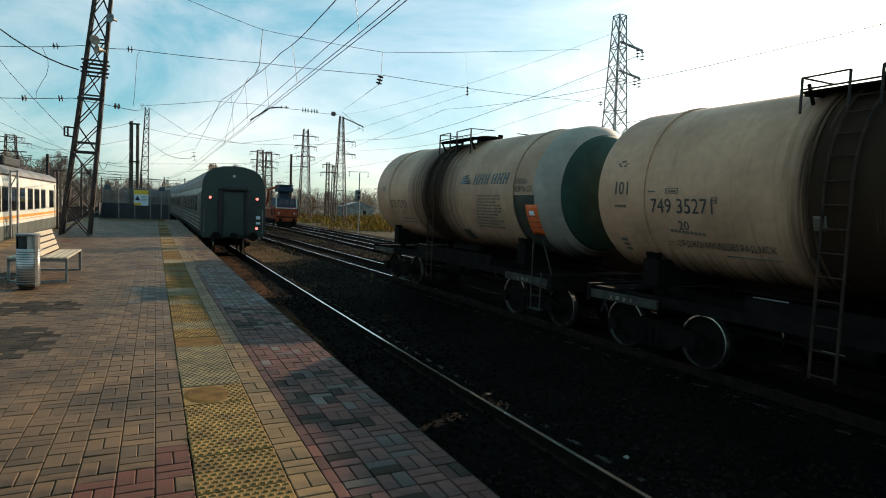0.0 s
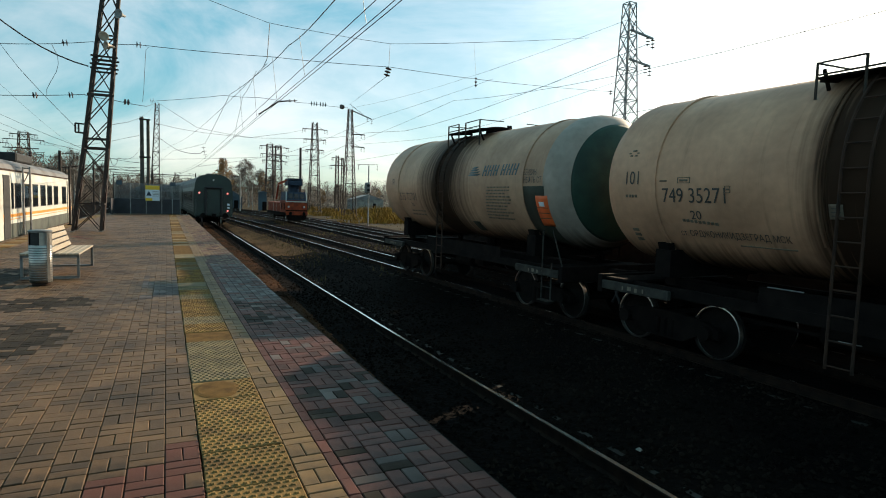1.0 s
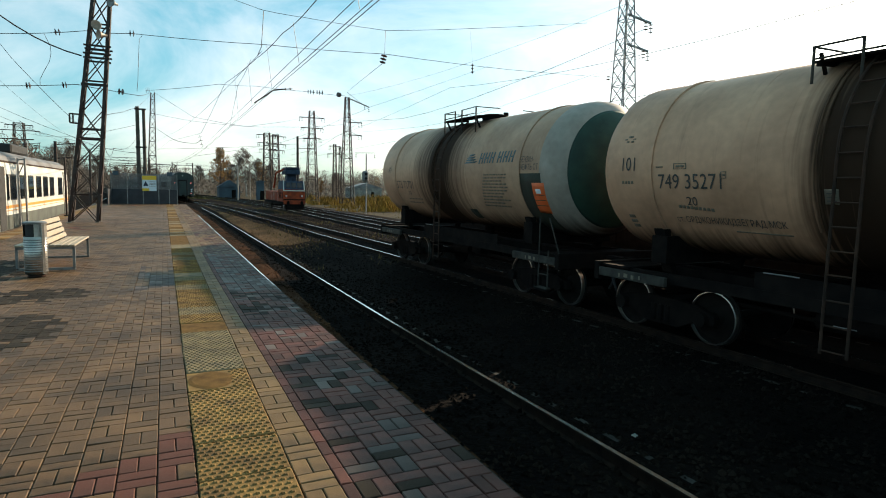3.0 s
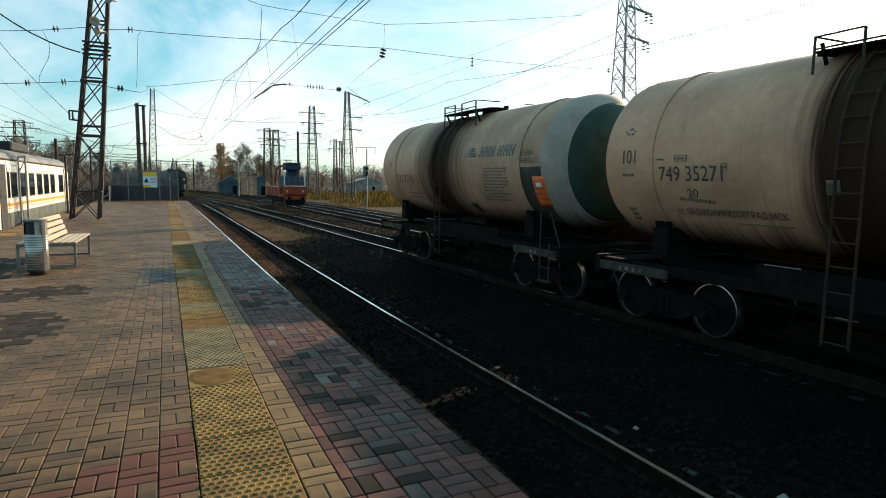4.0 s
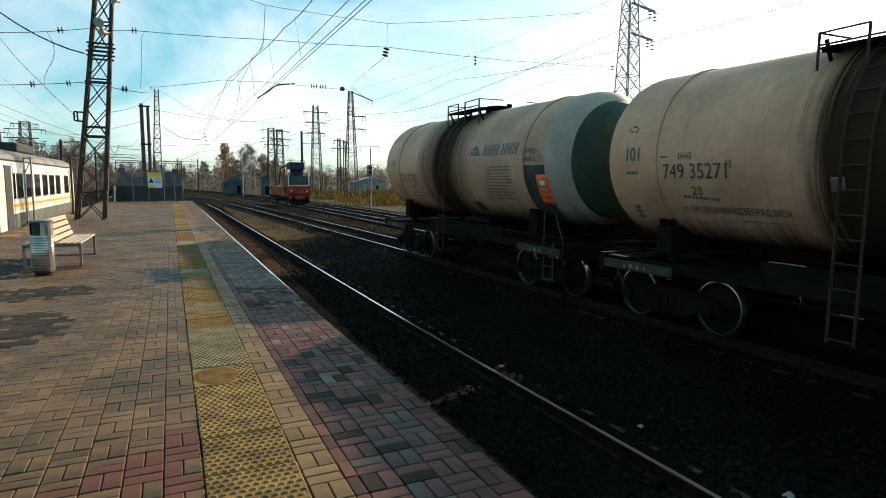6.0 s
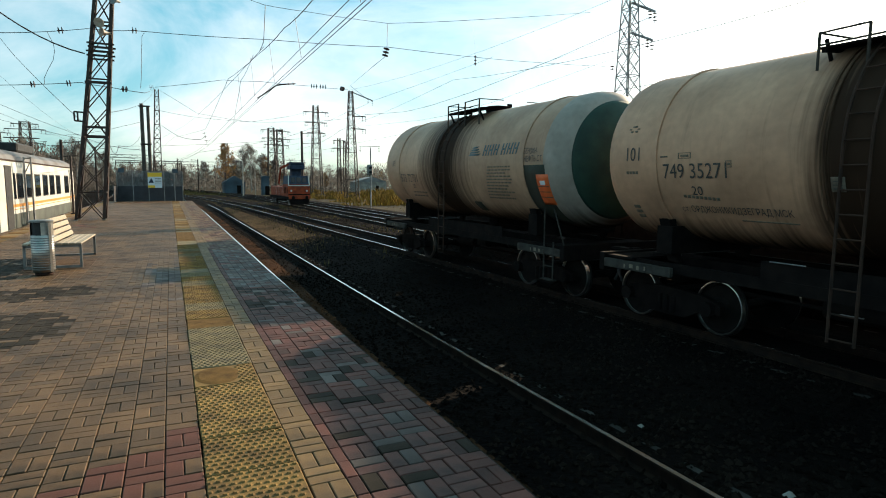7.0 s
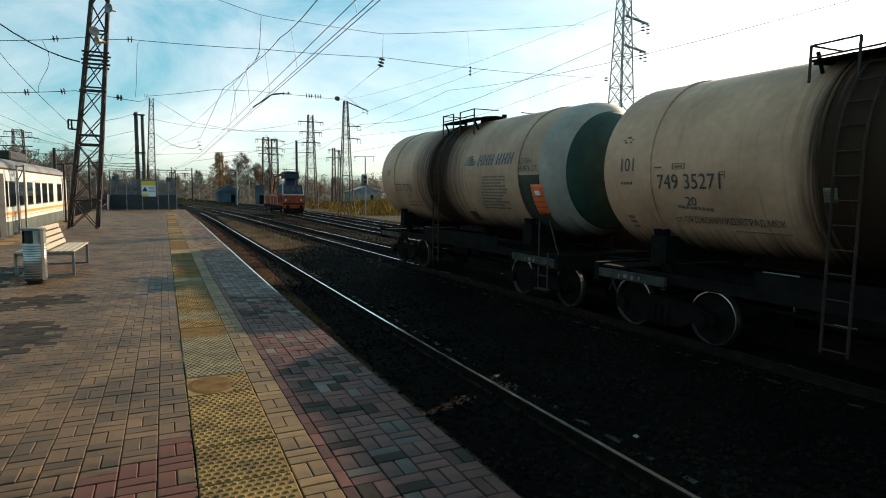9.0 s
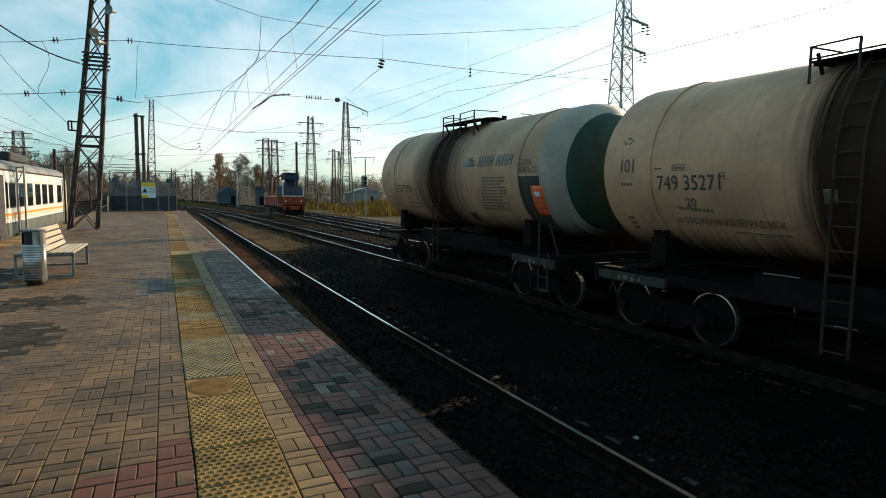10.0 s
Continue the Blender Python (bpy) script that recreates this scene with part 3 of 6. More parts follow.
                    s.add(ring + tp, [(a, (a + 1) % 6, 6 + (a + 1) % 6, 6 + a) for a in range(6)] + [tuple(range(6, 12))])
        if studs == 2:
            s.slot = 1
            ring = [(-0.24 + 0.36 * (0.5 + 0.5 * math.cos(a * 0.3927)) * (1 + 0.05 * math.sin(a * 2.0)), 0.25 * math.sin(a * 0.3927), 0.002) for a in range(16)]
            tp = [((x + 0.07) * 0.8 - 0.07, y * 0.8, 0.008) for x, y, _ in ring]
            s.add(ring + tp, [(a, (a + 1) % 16, 16 + (a + 1) % 16, 16 + a) for a in range(16)] + [tuple(range(16, 32))])
        return s.mesh("tactile_tile", [material, M_DIRT])
    yel, gry, wrn, smooth = tile_mesh(M_TACT, 1), tile_mesh(M_TACT_GREY, 1), tile_mesh(M_TACT, 2), tile_mesh(M_DIRT, 0)
    flat, flatg = tile_mesh(M_TACT, 0), tile_mesh(M_TACT_GREY, 0)
    y0 = 5.17
    for i in range(-15, 94):
        y = y0 + 0.53 * i
        # grey at 10 and 12 stands for the shade falling there
        me = {0: wrn, 1: gry, 2: gry, 3: gry, 4: smooth, 5: yel, 6: gry, 7: yel, 8: yel, 9: yel, 10: gry, 11: yel, 12: gry, 13: flatg}.get(i)
        if me is None:
            me = yel if i < 0 else (yel, gry, smooth, gry, wrn)[rnd.randrange(5)]
        if i > 22:
            me = (smooth, smooth, flatg, smooth, flat)[rnd.randrange(5)]
        part("tactile_tile", me, None, plat, m=pose(0.343 + rnd.uniform(-0.004, 0.004), y, pz(y) + rnd.uniform(0, 0.006), rnd.uniform(-0.6, 0.6) + (math.degrees(math.atan(0.011)) if y > 12 else 0), rnd.uniform(-0.5, 0.5), rnd.uniform(-0.8, 0.8)))
    for i in range(80):
        y = 12 + 0.53 * i
        part("tactile_tile", (flat, flatg, smooth)[i % 3], None, plat, m=pose(-4.5, y, pz(y) + 0.004, 0.63))
    return plat


build_platform()


# ---- tank wagons ----
TR, TZ, TL = 1.592, 3.148, 5.6   # shell radius, axis above rail, half length


def tank_material(name, a, b, middle, full, streak):
    """Wagon paint with rain streaks, a spill round the filling dome and darkening towards the bottom, in the wagon's
    own space.
    """
    m = mat(name, a, b, 0.52, scale=0.9, fine=7, bump=0.1, spread=0.2, gloss=0.28)
    n, l = m.node_tree.nodes, m.node_tree.links
    bsdf = n["Principled BSDF"]
    src = bsdf.inputs["Base Color"].links[0].from_socket
    co, sep = n.new("ShaderNodeTexCoord"), n.new("ShaderNodeSeparateXYZ")
    l.new(co.outputs["Object"], sep.inputs["Vector"])
    mp, nz = n.new("ShaderNodeMapping"), n.new("ShaderNodeTexNoise")
    mp.inputs["Scale"].default_value = (0.15, 5.0, 0.22)
    nz.inputs["Scale"].default_value, nz.inputs["Detail"].default_value = 2.2, 6
    l.new(co.outputs["Object"], mp.inputs["Vector"])
    l.new(mp.outputs["Vector"], nz.inputs["Vector"])
    ab = n.new("ShaderNodeMath")
    ab.operation = "ABSOLUTE"
    off = n.new("ShaderNodeMath")
    off.operation = "SUBTRACT"
    off.inputs[1].default_value = middle
    l.new(sep.outputs["Y"], off.inputs[0])
    l.new(off.outputs["Value"], ab.inputs[0])
    near_mid = n.new("ShaderNodeMapRange")
    near_mid.inputs["From Min"].default_value, near_mid.inputs["From Max"].default_value = full, streak
    near_mid.inputs["To Min"].default_value, near_mid.inputs["To Max"].default_value = 1.0, 0.0
    l.new(ab.outputs["Value"], near_mid.inputs["Value"])
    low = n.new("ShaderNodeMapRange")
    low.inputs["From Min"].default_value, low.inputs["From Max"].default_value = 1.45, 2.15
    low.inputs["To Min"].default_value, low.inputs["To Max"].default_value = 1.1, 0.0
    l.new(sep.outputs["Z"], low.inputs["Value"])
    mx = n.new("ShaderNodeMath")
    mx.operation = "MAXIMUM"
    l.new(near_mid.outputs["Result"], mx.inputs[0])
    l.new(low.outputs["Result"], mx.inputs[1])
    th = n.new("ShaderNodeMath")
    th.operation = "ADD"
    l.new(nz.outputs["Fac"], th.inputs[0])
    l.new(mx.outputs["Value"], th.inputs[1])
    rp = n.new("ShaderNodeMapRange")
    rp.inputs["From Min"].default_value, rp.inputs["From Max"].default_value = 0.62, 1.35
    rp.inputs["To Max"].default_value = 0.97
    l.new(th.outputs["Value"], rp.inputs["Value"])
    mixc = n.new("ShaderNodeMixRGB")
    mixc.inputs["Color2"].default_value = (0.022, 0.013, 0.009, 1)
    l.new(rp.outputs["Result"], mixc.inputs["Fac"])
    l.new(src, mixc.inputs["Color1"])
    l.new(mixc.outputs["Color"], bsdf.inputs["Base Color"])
    dull = n.new("ShaderNodeMapRange")
    dull.inputs["To Min"].default_value, dull.inputs["To Max"].default_value = 0.28, 0.02
    l.new(rp.outputs["Result"], dull.inputs["Value"])
    l.new(dull.outputs["Result"], bsdf.inputs["Specular IOR Level"])
    return m


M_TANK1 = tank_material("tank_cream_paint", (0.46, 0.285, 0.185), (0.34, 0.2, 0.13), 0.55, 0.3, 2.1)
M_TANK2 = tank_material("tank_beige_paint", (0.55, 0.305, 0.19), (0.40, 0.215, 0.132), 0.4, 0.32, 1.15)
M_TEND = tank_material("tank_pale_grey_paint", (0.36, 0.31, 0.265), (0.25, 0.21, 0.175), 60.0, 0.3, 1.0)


def lettering(text, y, z, size, parent, material, name="lettering", width=1.0, r=TR):
    """Stencilled writing wrapped on the wagon's side; y, z: the middle of its first letter's foot."""
    cu = bpy.data.curves.new("text", "FONT")
    cu.body, cu.size = text, size
    cu.resolution_u = 3
    ob = bpy.data.objects.new("text", cu)
    scene.collection.objects.link(ob)
    me = bpy.data.meshes.new_from_object(ob.evaluated_get(bpy.context.evaluated_depsgraph_get()))
    bpy.data.objects.remove(ob)
    bpy.data.curves.remove(cu)
    wide = max(v.co.x for v in me.vertices) - min(v.co.x for v in me.vertices)
    squeeze = width / wide
    base = math.asin(max(-0.99, min(0.99, (z - TZ) / r)))
    for v in me.vertices:
        a = base + v.co.y / r
        v.co = Vector((-(r + 0.012) * math.cos(a), y - v.co.x * squeeze, TZ + (r + 0.012) * math.sin(a)))
    me.materials.clear()
    me.materials.append(material)
    return part(name, me, None, parent)


def side_patch(y0, y1, z0, z1, parent, material, name, label="", off=0.009, skew=0.0):
    """A painted patch that follows the shell's side."""
    s = Shape()
    a0, a1 = math.asin((z0 - TZ) / TR), math.asin((z1 - TZ) / TR)
    k = 8
    for r in (TR + off, TR - 0.01):
        for i in range(k + 1):
            a = a0 + (a1 - a0) * i / k
            for y in (y0, y1):
                s.v.append((-r * math.cos(a), y + skew * i / k, TZ + r * math.sin(a)))
    for i in range(k):
        s.f.append((2 * i, 2 * i + 2, 2 * i + 3, 2 * i + 1))
    o = 2 * (k + 1)
    s.f += [(0, 1, o + 1, o), (2 * k, o + 2 * k, o + 2 * k + 1, 2 * k + 1)]
    for i in range(k):
        s.f += [(2 * i, o + 2 * i, o + 2 * i + 2, 2 * i + 2), (2 * i + 1, 2 * i + 3, o + 2 * i + 3, o + 2 * i + 1)]
    s.m, s.s = [0] * len(s.f), [True] * len(s.f)
    return part(name, s, material, parent, label)


def build_bogie(parent, y):
    for sx in (-1, 1):
        s = Shape()
        s.add([(sx * 1.0 + dx, y + py, pz_) for dx in (-0.06, 0.06) for py, pz_ in ((-1.15, 0.56), (-0.85, 0.66), (-0.35, 0.72), (0.35, 0.72), (0.85, 0.66), (1.15, 0.56), (1.15, 0.40), (0.75, 0.40), (0.4, 0.22), (-0.4, 0.22), (-0.75, 0.40), (-1.15, 0.40))],
              [tuple(range(12)), tuple(range(23, 11, -1))] + [(i, i + 12, (i + 1) % 12 + 12, (i + 1) % 12) for i in range(12)])
        for k in (-0.16, 0, 0.16):
            s.rod((sx * 1.06, y + k, 0.28), (sx * 1.06, y + k, 0.58), 0.06, n=8)
        for k in (-0.925, 0.925):
            s.rod((sx * 0.95, y + k, 0.478), (sx * 1.17, y + k, 0.478), 0.13, n=12)
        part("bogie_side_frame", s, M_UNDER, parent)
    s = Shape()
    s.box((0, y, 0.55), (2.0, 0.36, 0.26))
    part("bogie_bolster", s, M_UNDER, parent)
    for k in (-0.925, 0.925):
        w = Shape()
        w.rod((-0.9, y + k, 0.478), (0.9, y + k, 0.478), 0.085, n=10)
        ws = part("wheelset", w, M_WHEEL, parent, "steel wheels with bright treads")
        for sx in (-1, 1):
            d = Shape()
            d.soft = False
            d.lathe((sx * 0.69, y + k, 0.478), (sx, 0, 0), [(0, 0.505), (0.03, 0.505), (0.04, 0.478), (0.05, 0.40), (0.045, 0.38), (0.06, 0.2), (0.1, 0.12), (0.13, 0.11)], 28)
            d.slot = 1
            d.lathe((sx * 0.735, y + k, 0.478), (sx, 0, 0), [(0, 0.470), (0, 0.479), (0.085, 0.474), (0.088, 0.455), (0.06, 0.45)], 32, caps=False)
            part("wheel", d, [M_WHEEL, M_TREAD], ws)


HEAD = [(0.0, 0.02), (0.02, 0.34), (0.09, 0.73), (0.2, 1.05), (0.33, 1.29), (0.372, 1.34), (0.47, 1.456), (0.62, 1.553), (0.8, TR)]


def build_tank(label, shell_mat, strap_y, bogie_y, hand_y, ladder_y, lower=0.0):
    t = thing("tank_wagon", label, "tank wagon", group="tank wagons in the yard")
    s = Shape()
    s.soft = True
    prof = [(-TL + a, r) for a, r in HEAD]
    prof += [(-TL + 1.9, TR)]
    mid = [(-2.0, TR), (0, TR), (2.0, TR)]
    prof = prof + mid + [(-a, r) for a, r in prof[::-1]]
    s.lathe((0, 0, TZ), (0, 1, 0), prof, 64)
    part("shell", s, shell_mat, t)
    for y in (-strap_y, strap_y):
        b = Shape()
        b.soft = False
        b.lathe((0, y - 0.045, TZ), (0, 1, 0), [(0, TR - 0.02), (0, TR + 0.028), (0.09, TR + 0.028), (0.09, TR - 0.02)], 64)
        part("strap", b, shell_mat, t, "steel strap round the shell")
        b = Shape()
        b.box((0, y, 1.62), (2.5, 0.35, 0.5))
        for sx in (-1, 1):
            b.add([(sx * 1.0, y - 0.12, 1.2), (sx * 1.0, y + 0.12, 1.2), (sx * 1.28, y + 0.12, 2.0), (sx * 1.28, y - 0.12, 2.0), (sx * 0.9, y - 0.12, 1.2), (sx * 0.9, y + 0.12, 1.2), (sx * 1.12, y + 0.12, 2.0), (sx * 1.12, y - 0.12, 2.0)],
                  [(0, 1, 2, 3), (7, 6, 5, 4), (0, 3, 7, 4), (1, 5, 6, 2)])
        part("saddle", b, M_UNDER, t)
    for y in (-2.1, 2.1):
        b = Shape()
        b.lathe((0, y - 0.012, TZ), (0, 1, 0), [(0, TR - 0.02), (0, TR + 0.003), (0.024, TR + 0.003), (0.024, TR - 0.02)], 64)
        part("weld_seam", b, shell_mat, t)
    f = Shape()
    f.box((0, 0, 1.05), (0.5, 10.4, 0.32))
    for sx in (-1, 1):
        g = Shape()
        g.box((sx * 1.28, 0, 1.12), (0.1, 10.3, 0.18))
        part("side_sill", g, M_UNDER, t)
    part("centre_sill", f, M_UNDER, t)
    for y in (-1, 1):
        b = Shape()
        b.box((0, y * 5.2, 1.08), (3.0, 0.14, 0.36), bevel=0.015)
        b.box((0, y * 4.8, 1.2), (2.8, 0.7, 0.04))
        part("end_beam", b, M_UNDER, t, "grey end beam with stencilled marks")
        for sx in (-1, 1):
            b = Shape()
            b.box((sx * 1.46, y * 4.3, 1.07), (0.09, 1.66, 0.17), bevel=0.012)
            sill = part("end_sill", b, M_SILL, t, "worn grey sill board with painted marks")
            for k in range(4):
                b = Shape()
                b.box((sx * 1.508, y * 4.3 - 0.25 + k * 0.17, 1.07 - 0.012 * (k % 2)), (0.004, 0.035 + 0.03 * (k % 3), 0.075))
                part("painted_mark", b, M_FADE, sill)
        b = Shape()
        b.box((0, y * 5.5, 1.04), (0.3, 0.6, 0.3), bevel=0.04)
        b.box((0.05, y * 5.84, 1.04), (0.36, 0.2, 0.34), bevel=0.06)
        part("coupler", b, M_UNDER, t)
        b = Shape()
        b.rod((-0.4, y * 5.7, 0.95), (-0.4, y * 5.95, 0.5), 0.03)
        part("brake_hose", b, M_BLACK, t)
    for y in (-bogie_y, bogie_y):
        build_bogie(t, y)
    # lagging plates hung along the shell's foot, and bright bars drawn in for glints
    for sx in (-1, 1):
        b = Shape()
        b.box((sx * 1.3, -0.3, 1.32), (0.03, 4.4, 0.3), bevel=0.006)
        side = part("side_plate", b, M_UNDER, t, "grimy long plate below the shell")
        b = Shape()
        b.rod((sx * 1.33, 1.2, 1.48), (sx * 1.33, 1.75, 1.48), 0.01, n=6)
        part("glint_strip", b, M_GALV, side, "bright strip drawn in for a glint of light")
        b = Shape()
        b.rod((sx * 1.2, 0.45, 0.86), (sx * 1.2, 0.75, 0.86), 0.009, n=6)
        part("glint_rod", b, M_GALV, t, "bright rod drawn in for a glint of light")
    # brake gear under the middle
    b = Shape()
    b.rod((0.3, -1.2, 0.8), (0.3, -0.6, 0.8), 0.18, n=12)
    b.rod((-0.35, 0.4, 0.75), (-0.35, 1.4, 0.75), 0.16, n=12)
    b.bar((-0.2, -3.0, 0.66), (-0.2, 3.0, 0.7), 0.05, 0.06)
    b.box((0, 0, 0.85), (0.9, 0.5, 0.3))
    part("brake_gear", b, M_UNDER, t)
    b = Shape()
    b.rod((0, 0, TZ - TR - 0.3), (0, 0, TZ - TR + 0.1), 0.16, n=14)
    part("drain_valve", b, M_UNDER, t)
    # hatch, walkway and rails on top
    top = TZ + TR
    b = Shape()
    b.soft = False
    b.lathe((0, hand_y, top - 0.05), (0, 0, 1), [(0, 0.36), (0.12, 0.36), (0.13, 0.42), (0.17, 0.42), (0.2, 0.3), (0.21, 0.05)], 24)
    b.box((0.42, hand_y, top + 0.2), (0.12, 0.1, 0.1))
    part("filling_hatch", b, M_UNDER, t)
    for sx in (-1, 1):
        for i in range(7):
            sl = Shape()
            sl.box((sx * (0.5 + i * 0.1), hand_y, top + 0.03 - 0.012 * i - lower * 0.9), (0.085, 1.9, 0.03))
            part("walkway_slat", sl, M_UNDER, t)
        for y in (hand_y - 0.85, hand_y + 0.85):
            b = Shape()
            b.bar((sx * 0.4, y, top - lower), (sx * 1.2, y, top - 0.08 - lower), 0.05, 0.05)
            b.bar((sx * 1.15, y, top - 0.08), (sx * 0.98, y, top - 0.4), 0.04, 0.04)
            part("walkway_bracket", b, M_UNDER, t)
    for sx in (-1, 1):
        for y in (-0.93, -0.13, 0.27, 0.92):
            o = Shape()
            o.rod((sx * 1.2, hand_y + y, top - 0.5), (sx * 1.2, hand_y + y, top + 0.18 - lower), 0.022, n=6)
            part("handrail_post", o, M_GRIME, t)
        for p, q in (((1.2, 0.92, 0.17), (1.2, 0.27, 0.18)), ((1.2, -0.13, 0.18), (1.2, -0.93, 0.2)), ((1.2, 0.92, 0.17), (0.4, 0.92, 0.19)), ((1.2, -0.93, 0.2), (0.4, -0.93, 0.21)), ((1.2, 0.92, 0.0), (1.2, -0.93, 0.03))):
            o = Shape()
            o.rod((sx * p[0], hand_y + p[1], top + p[2] - lower), (sx * q[0], hand_y + q[1], top + q[2] - lower), 0.014, n=6)
            part("handrail", o, M_GRIME, t)
        # side ladder, bowed round the shell
        rail_pts = []
        for y in (ladder_y - 0.17, ladder_y + 0.17):
            pts = []
            for i in range(9):
                a = radians(64 - i * 8)
                pts.append((sx * (TR + 0.07) * math.cos(a), y, TZ + (TR + 0.07) * math.sin(a)))
            pts += [(sx * (TR + 0.07), y, 0.55)]
            rail_pts.append(pts)
        for pts in rail_pts:
            st = Shape()
            st.tube(pts, 0.022, 6)
            if pts is rail_pts[0]:
                lad = part("ladder", st, M_RUST, t, "narrow steel ladder over the shell")
            else:
                part("stringer", st, M_RUST, lad)
        for z in (4.42, 4.16, 3.86, 3.55, 3.22, 2.9, 2.58, 2.26, 1.94, 1.62, 1.28, 0.94, 0.6):
            x = sx * (TR + 0.07) * (math.cos(math.asin(max(0.0, z - TZ) / (TR + 0.07))))
            r = Shape()
            r.rod((x, ladder_y - 0.17, z), (x, ladder_y + 0.17, z), 0.014, n=6)
            part("rung", r, M_RUST, lad)
        # spill pipes beside the ladder
        b = Shape()
        for y in (ladder_y + 0.42, ladder_y + 0.5):
            pts = [(sx * (TR + 0.02) * math.cos(radians(70 - i * 9)), y, TZ + (TR + 0.02) * math.sin(radians(70 - i * 9))) for i in range(13)]
            b.tube(pts, 0.02)
        part("vent_pipe", b, shell_mat, t)
    # end step with a bent grab rail, on the platform side of one end and the far side of the other
    for sx, y in ((-1, -4.73), (1, 4.73)):
        b = Shape()
        for k in (-0.17, 0.17):
            b.rod((sx * 1.5, y + k, 0.44), (sx * 1.5, y + k, 1.3 if k * sx > 0 else 2.04), 0.018, n=6)
        for z in (0.44, 0.74, 1.02):
            b.rod((sx * 1.5, y - 0.17, z), (sx * 1.5, y + 0.17, z), 0.014, n=6)
        b.box((sx * 1.5, y, 0.43), (0.16, 0.4, 0.025))
        b.rod((sx * 1.5, y + 0.17 * sx, 2.04), (sx * 1.44, y + sx * 0.5, 1.2), 0.016, n=6)
        part("end_step", b, M_SILL, t, "grey steel end step with a slanting grab rail")
    return t


tank_far = build_tank("cream tank wagon with pale end, green disc and orange placard", M_TANK1, 3.75, 3.9, -0.1, 0.36)
tank_near = build_tank("beige oil-stained tank wagon with black stencilled numbers", M_TANK2, 3.85, 3.9, 0.42, 0.48, 0.16)
tank_far.matrix_basis = on_tank_track(15.978)
tank_near.matrix_basis = on_tank_track(4.318)
# marks on the far wagon
side_patch(-4.6, -3.76, 1.66, 3.04, tank_far, M_OLIVE, "repaint_patch", "weathered dark repainted square")
side_patch(-4.66, -4.22, 2.13, 2.82, tank_far, M_PLACARD, "placard", "orange hazard placard", off=0.016, skew=-0.04)
side_patch(-4.55, -4.36, 2.58, 2.68, tank_far, M_SIGNW, "placard_mark", off=0.02)
for z in (2.3, 2.42, 2.54):
    side_patch(-4.66, -4.22, z, z + 0.014, tank_far, M_INK, "placard_line", off=0.02)
lettering("БЕНЗИН-", -3.78, 3.30, 0.19, tank_far, M_INK, width=0.54)
lettering("НЕФТЬ СТ", -3.8, 3.12, 0.19, tank_far, M_INK, width=0.70)
lettering("573 72701", 3.66, 2.62, 0.38, tank_far, M_INK, width=1.3)
lettering("20", 2.86, 2.42, 0.2, tank_far, M_INK, width=0.2)
lettering("101", 4.36, 3.15, 0.3, tank_far, M_INK, width=0.24)
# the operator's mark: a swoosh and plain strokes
for y in (-1.98, -2.24, -2.5, -2.86, -3.12, -3.38):
    for d in (-0.085, 0.055):
        side_patch(y + d, y + d + 0.045, 3.32, 3.6, tank_far, M_TEAL, "logo_bar", skew=-0.06)
    side_patch(y - 0.05, y + 0.06, 3.44, 3.475, tank_far, M_TEAL, "logo_bar", skew=-0.01)
for k in range(4):
    side_patch(-1.66 + k * 0.05, -1.12 - k * 0.05, 3.34 + k * 0.065, 3.385 + k * 0.065, tank_far, M_TEAL, "logo_wing", skew=-0.12)
rnd_t = random.Random(3)
for k in range(11):
    z = 3.04 - k * 0.08
    y, end = -2.15 + 0.03 * k, -3.15 + rnd_t.uniform(-0.15, 0.3)
    while y > end:
        w = rnd_t.uniform(0.05, 0.17)
        side_patch(y - w, y, z - 0.034, z, tank_far, M_FADE, "text_line")
        y -= w + 0.035
for k in range(2):
    for j in range(5):
        side_patch(2.0 + j * 0.22 + k * 0.1, 2.16 + j * 0.22 + k * 0.1, 2.26 - k * 0.12, 2.3 - k * 0.12, tank_far, M_FADE, "text_line")
side_patch(-1.18, -0.82, 1.83, 2.08, tank_far, M_OLIVE, "oil_stain")
s = Shape()
s.soft = True
s.lathe((0, -TL - 0.008, TZ), (0, 1, 0), [(a, r) for a, r in HEAD if r < 1.35], 64)
part("end_disc", s, M_TGREEN, tank_far, "dark green painted disc on the end")
s = Shape()
s.soft = True
s.lathe((0, -TL - 0.004, TZ), (0, 1, 0), [(a, r + 0.003) for a, r in HEAD if r > 1.25] + [(1.05, TR + 0.003)], 64, caps=False)
part("end_band", s, M_TEND, tank_far, "pale grey repainted end")

# marks on the near wagon
lettering("101", 4.58, 3.05, 0.35, tank_near, M_INK, width=0.31)
lettering("749 35271", 3.68, 2.735, 0.36, tank_near, M_INK, width=1.26)
lettering("20", 3.12, 2.46, 0.225, tank_near, M_INK, width=0.21)
lettering("ст. ОРДЖОНИКИДЗЕГРАД МСК", 3.44, 2.17, 0.18, tank_near, M_INK, width=1.98)
for j in range(4):
    side_patch(4.27 + j * 0.075, 4.32 + j * 0.075, 2.81, 2.86, tank_near, M_FADE, "stencil_mark")
for j in range(9):
    side_patch(2.62 + j * 0.08, 2.675 + j * 0.08, 2.37 + j * 0.005, 2.415 + j * 0.005, tank_near, M_FADE, "stencil_mark")
side_patch(1.43, 2.36, 2.055, 2.068, tank_near, M_FADE, "scratch_line")
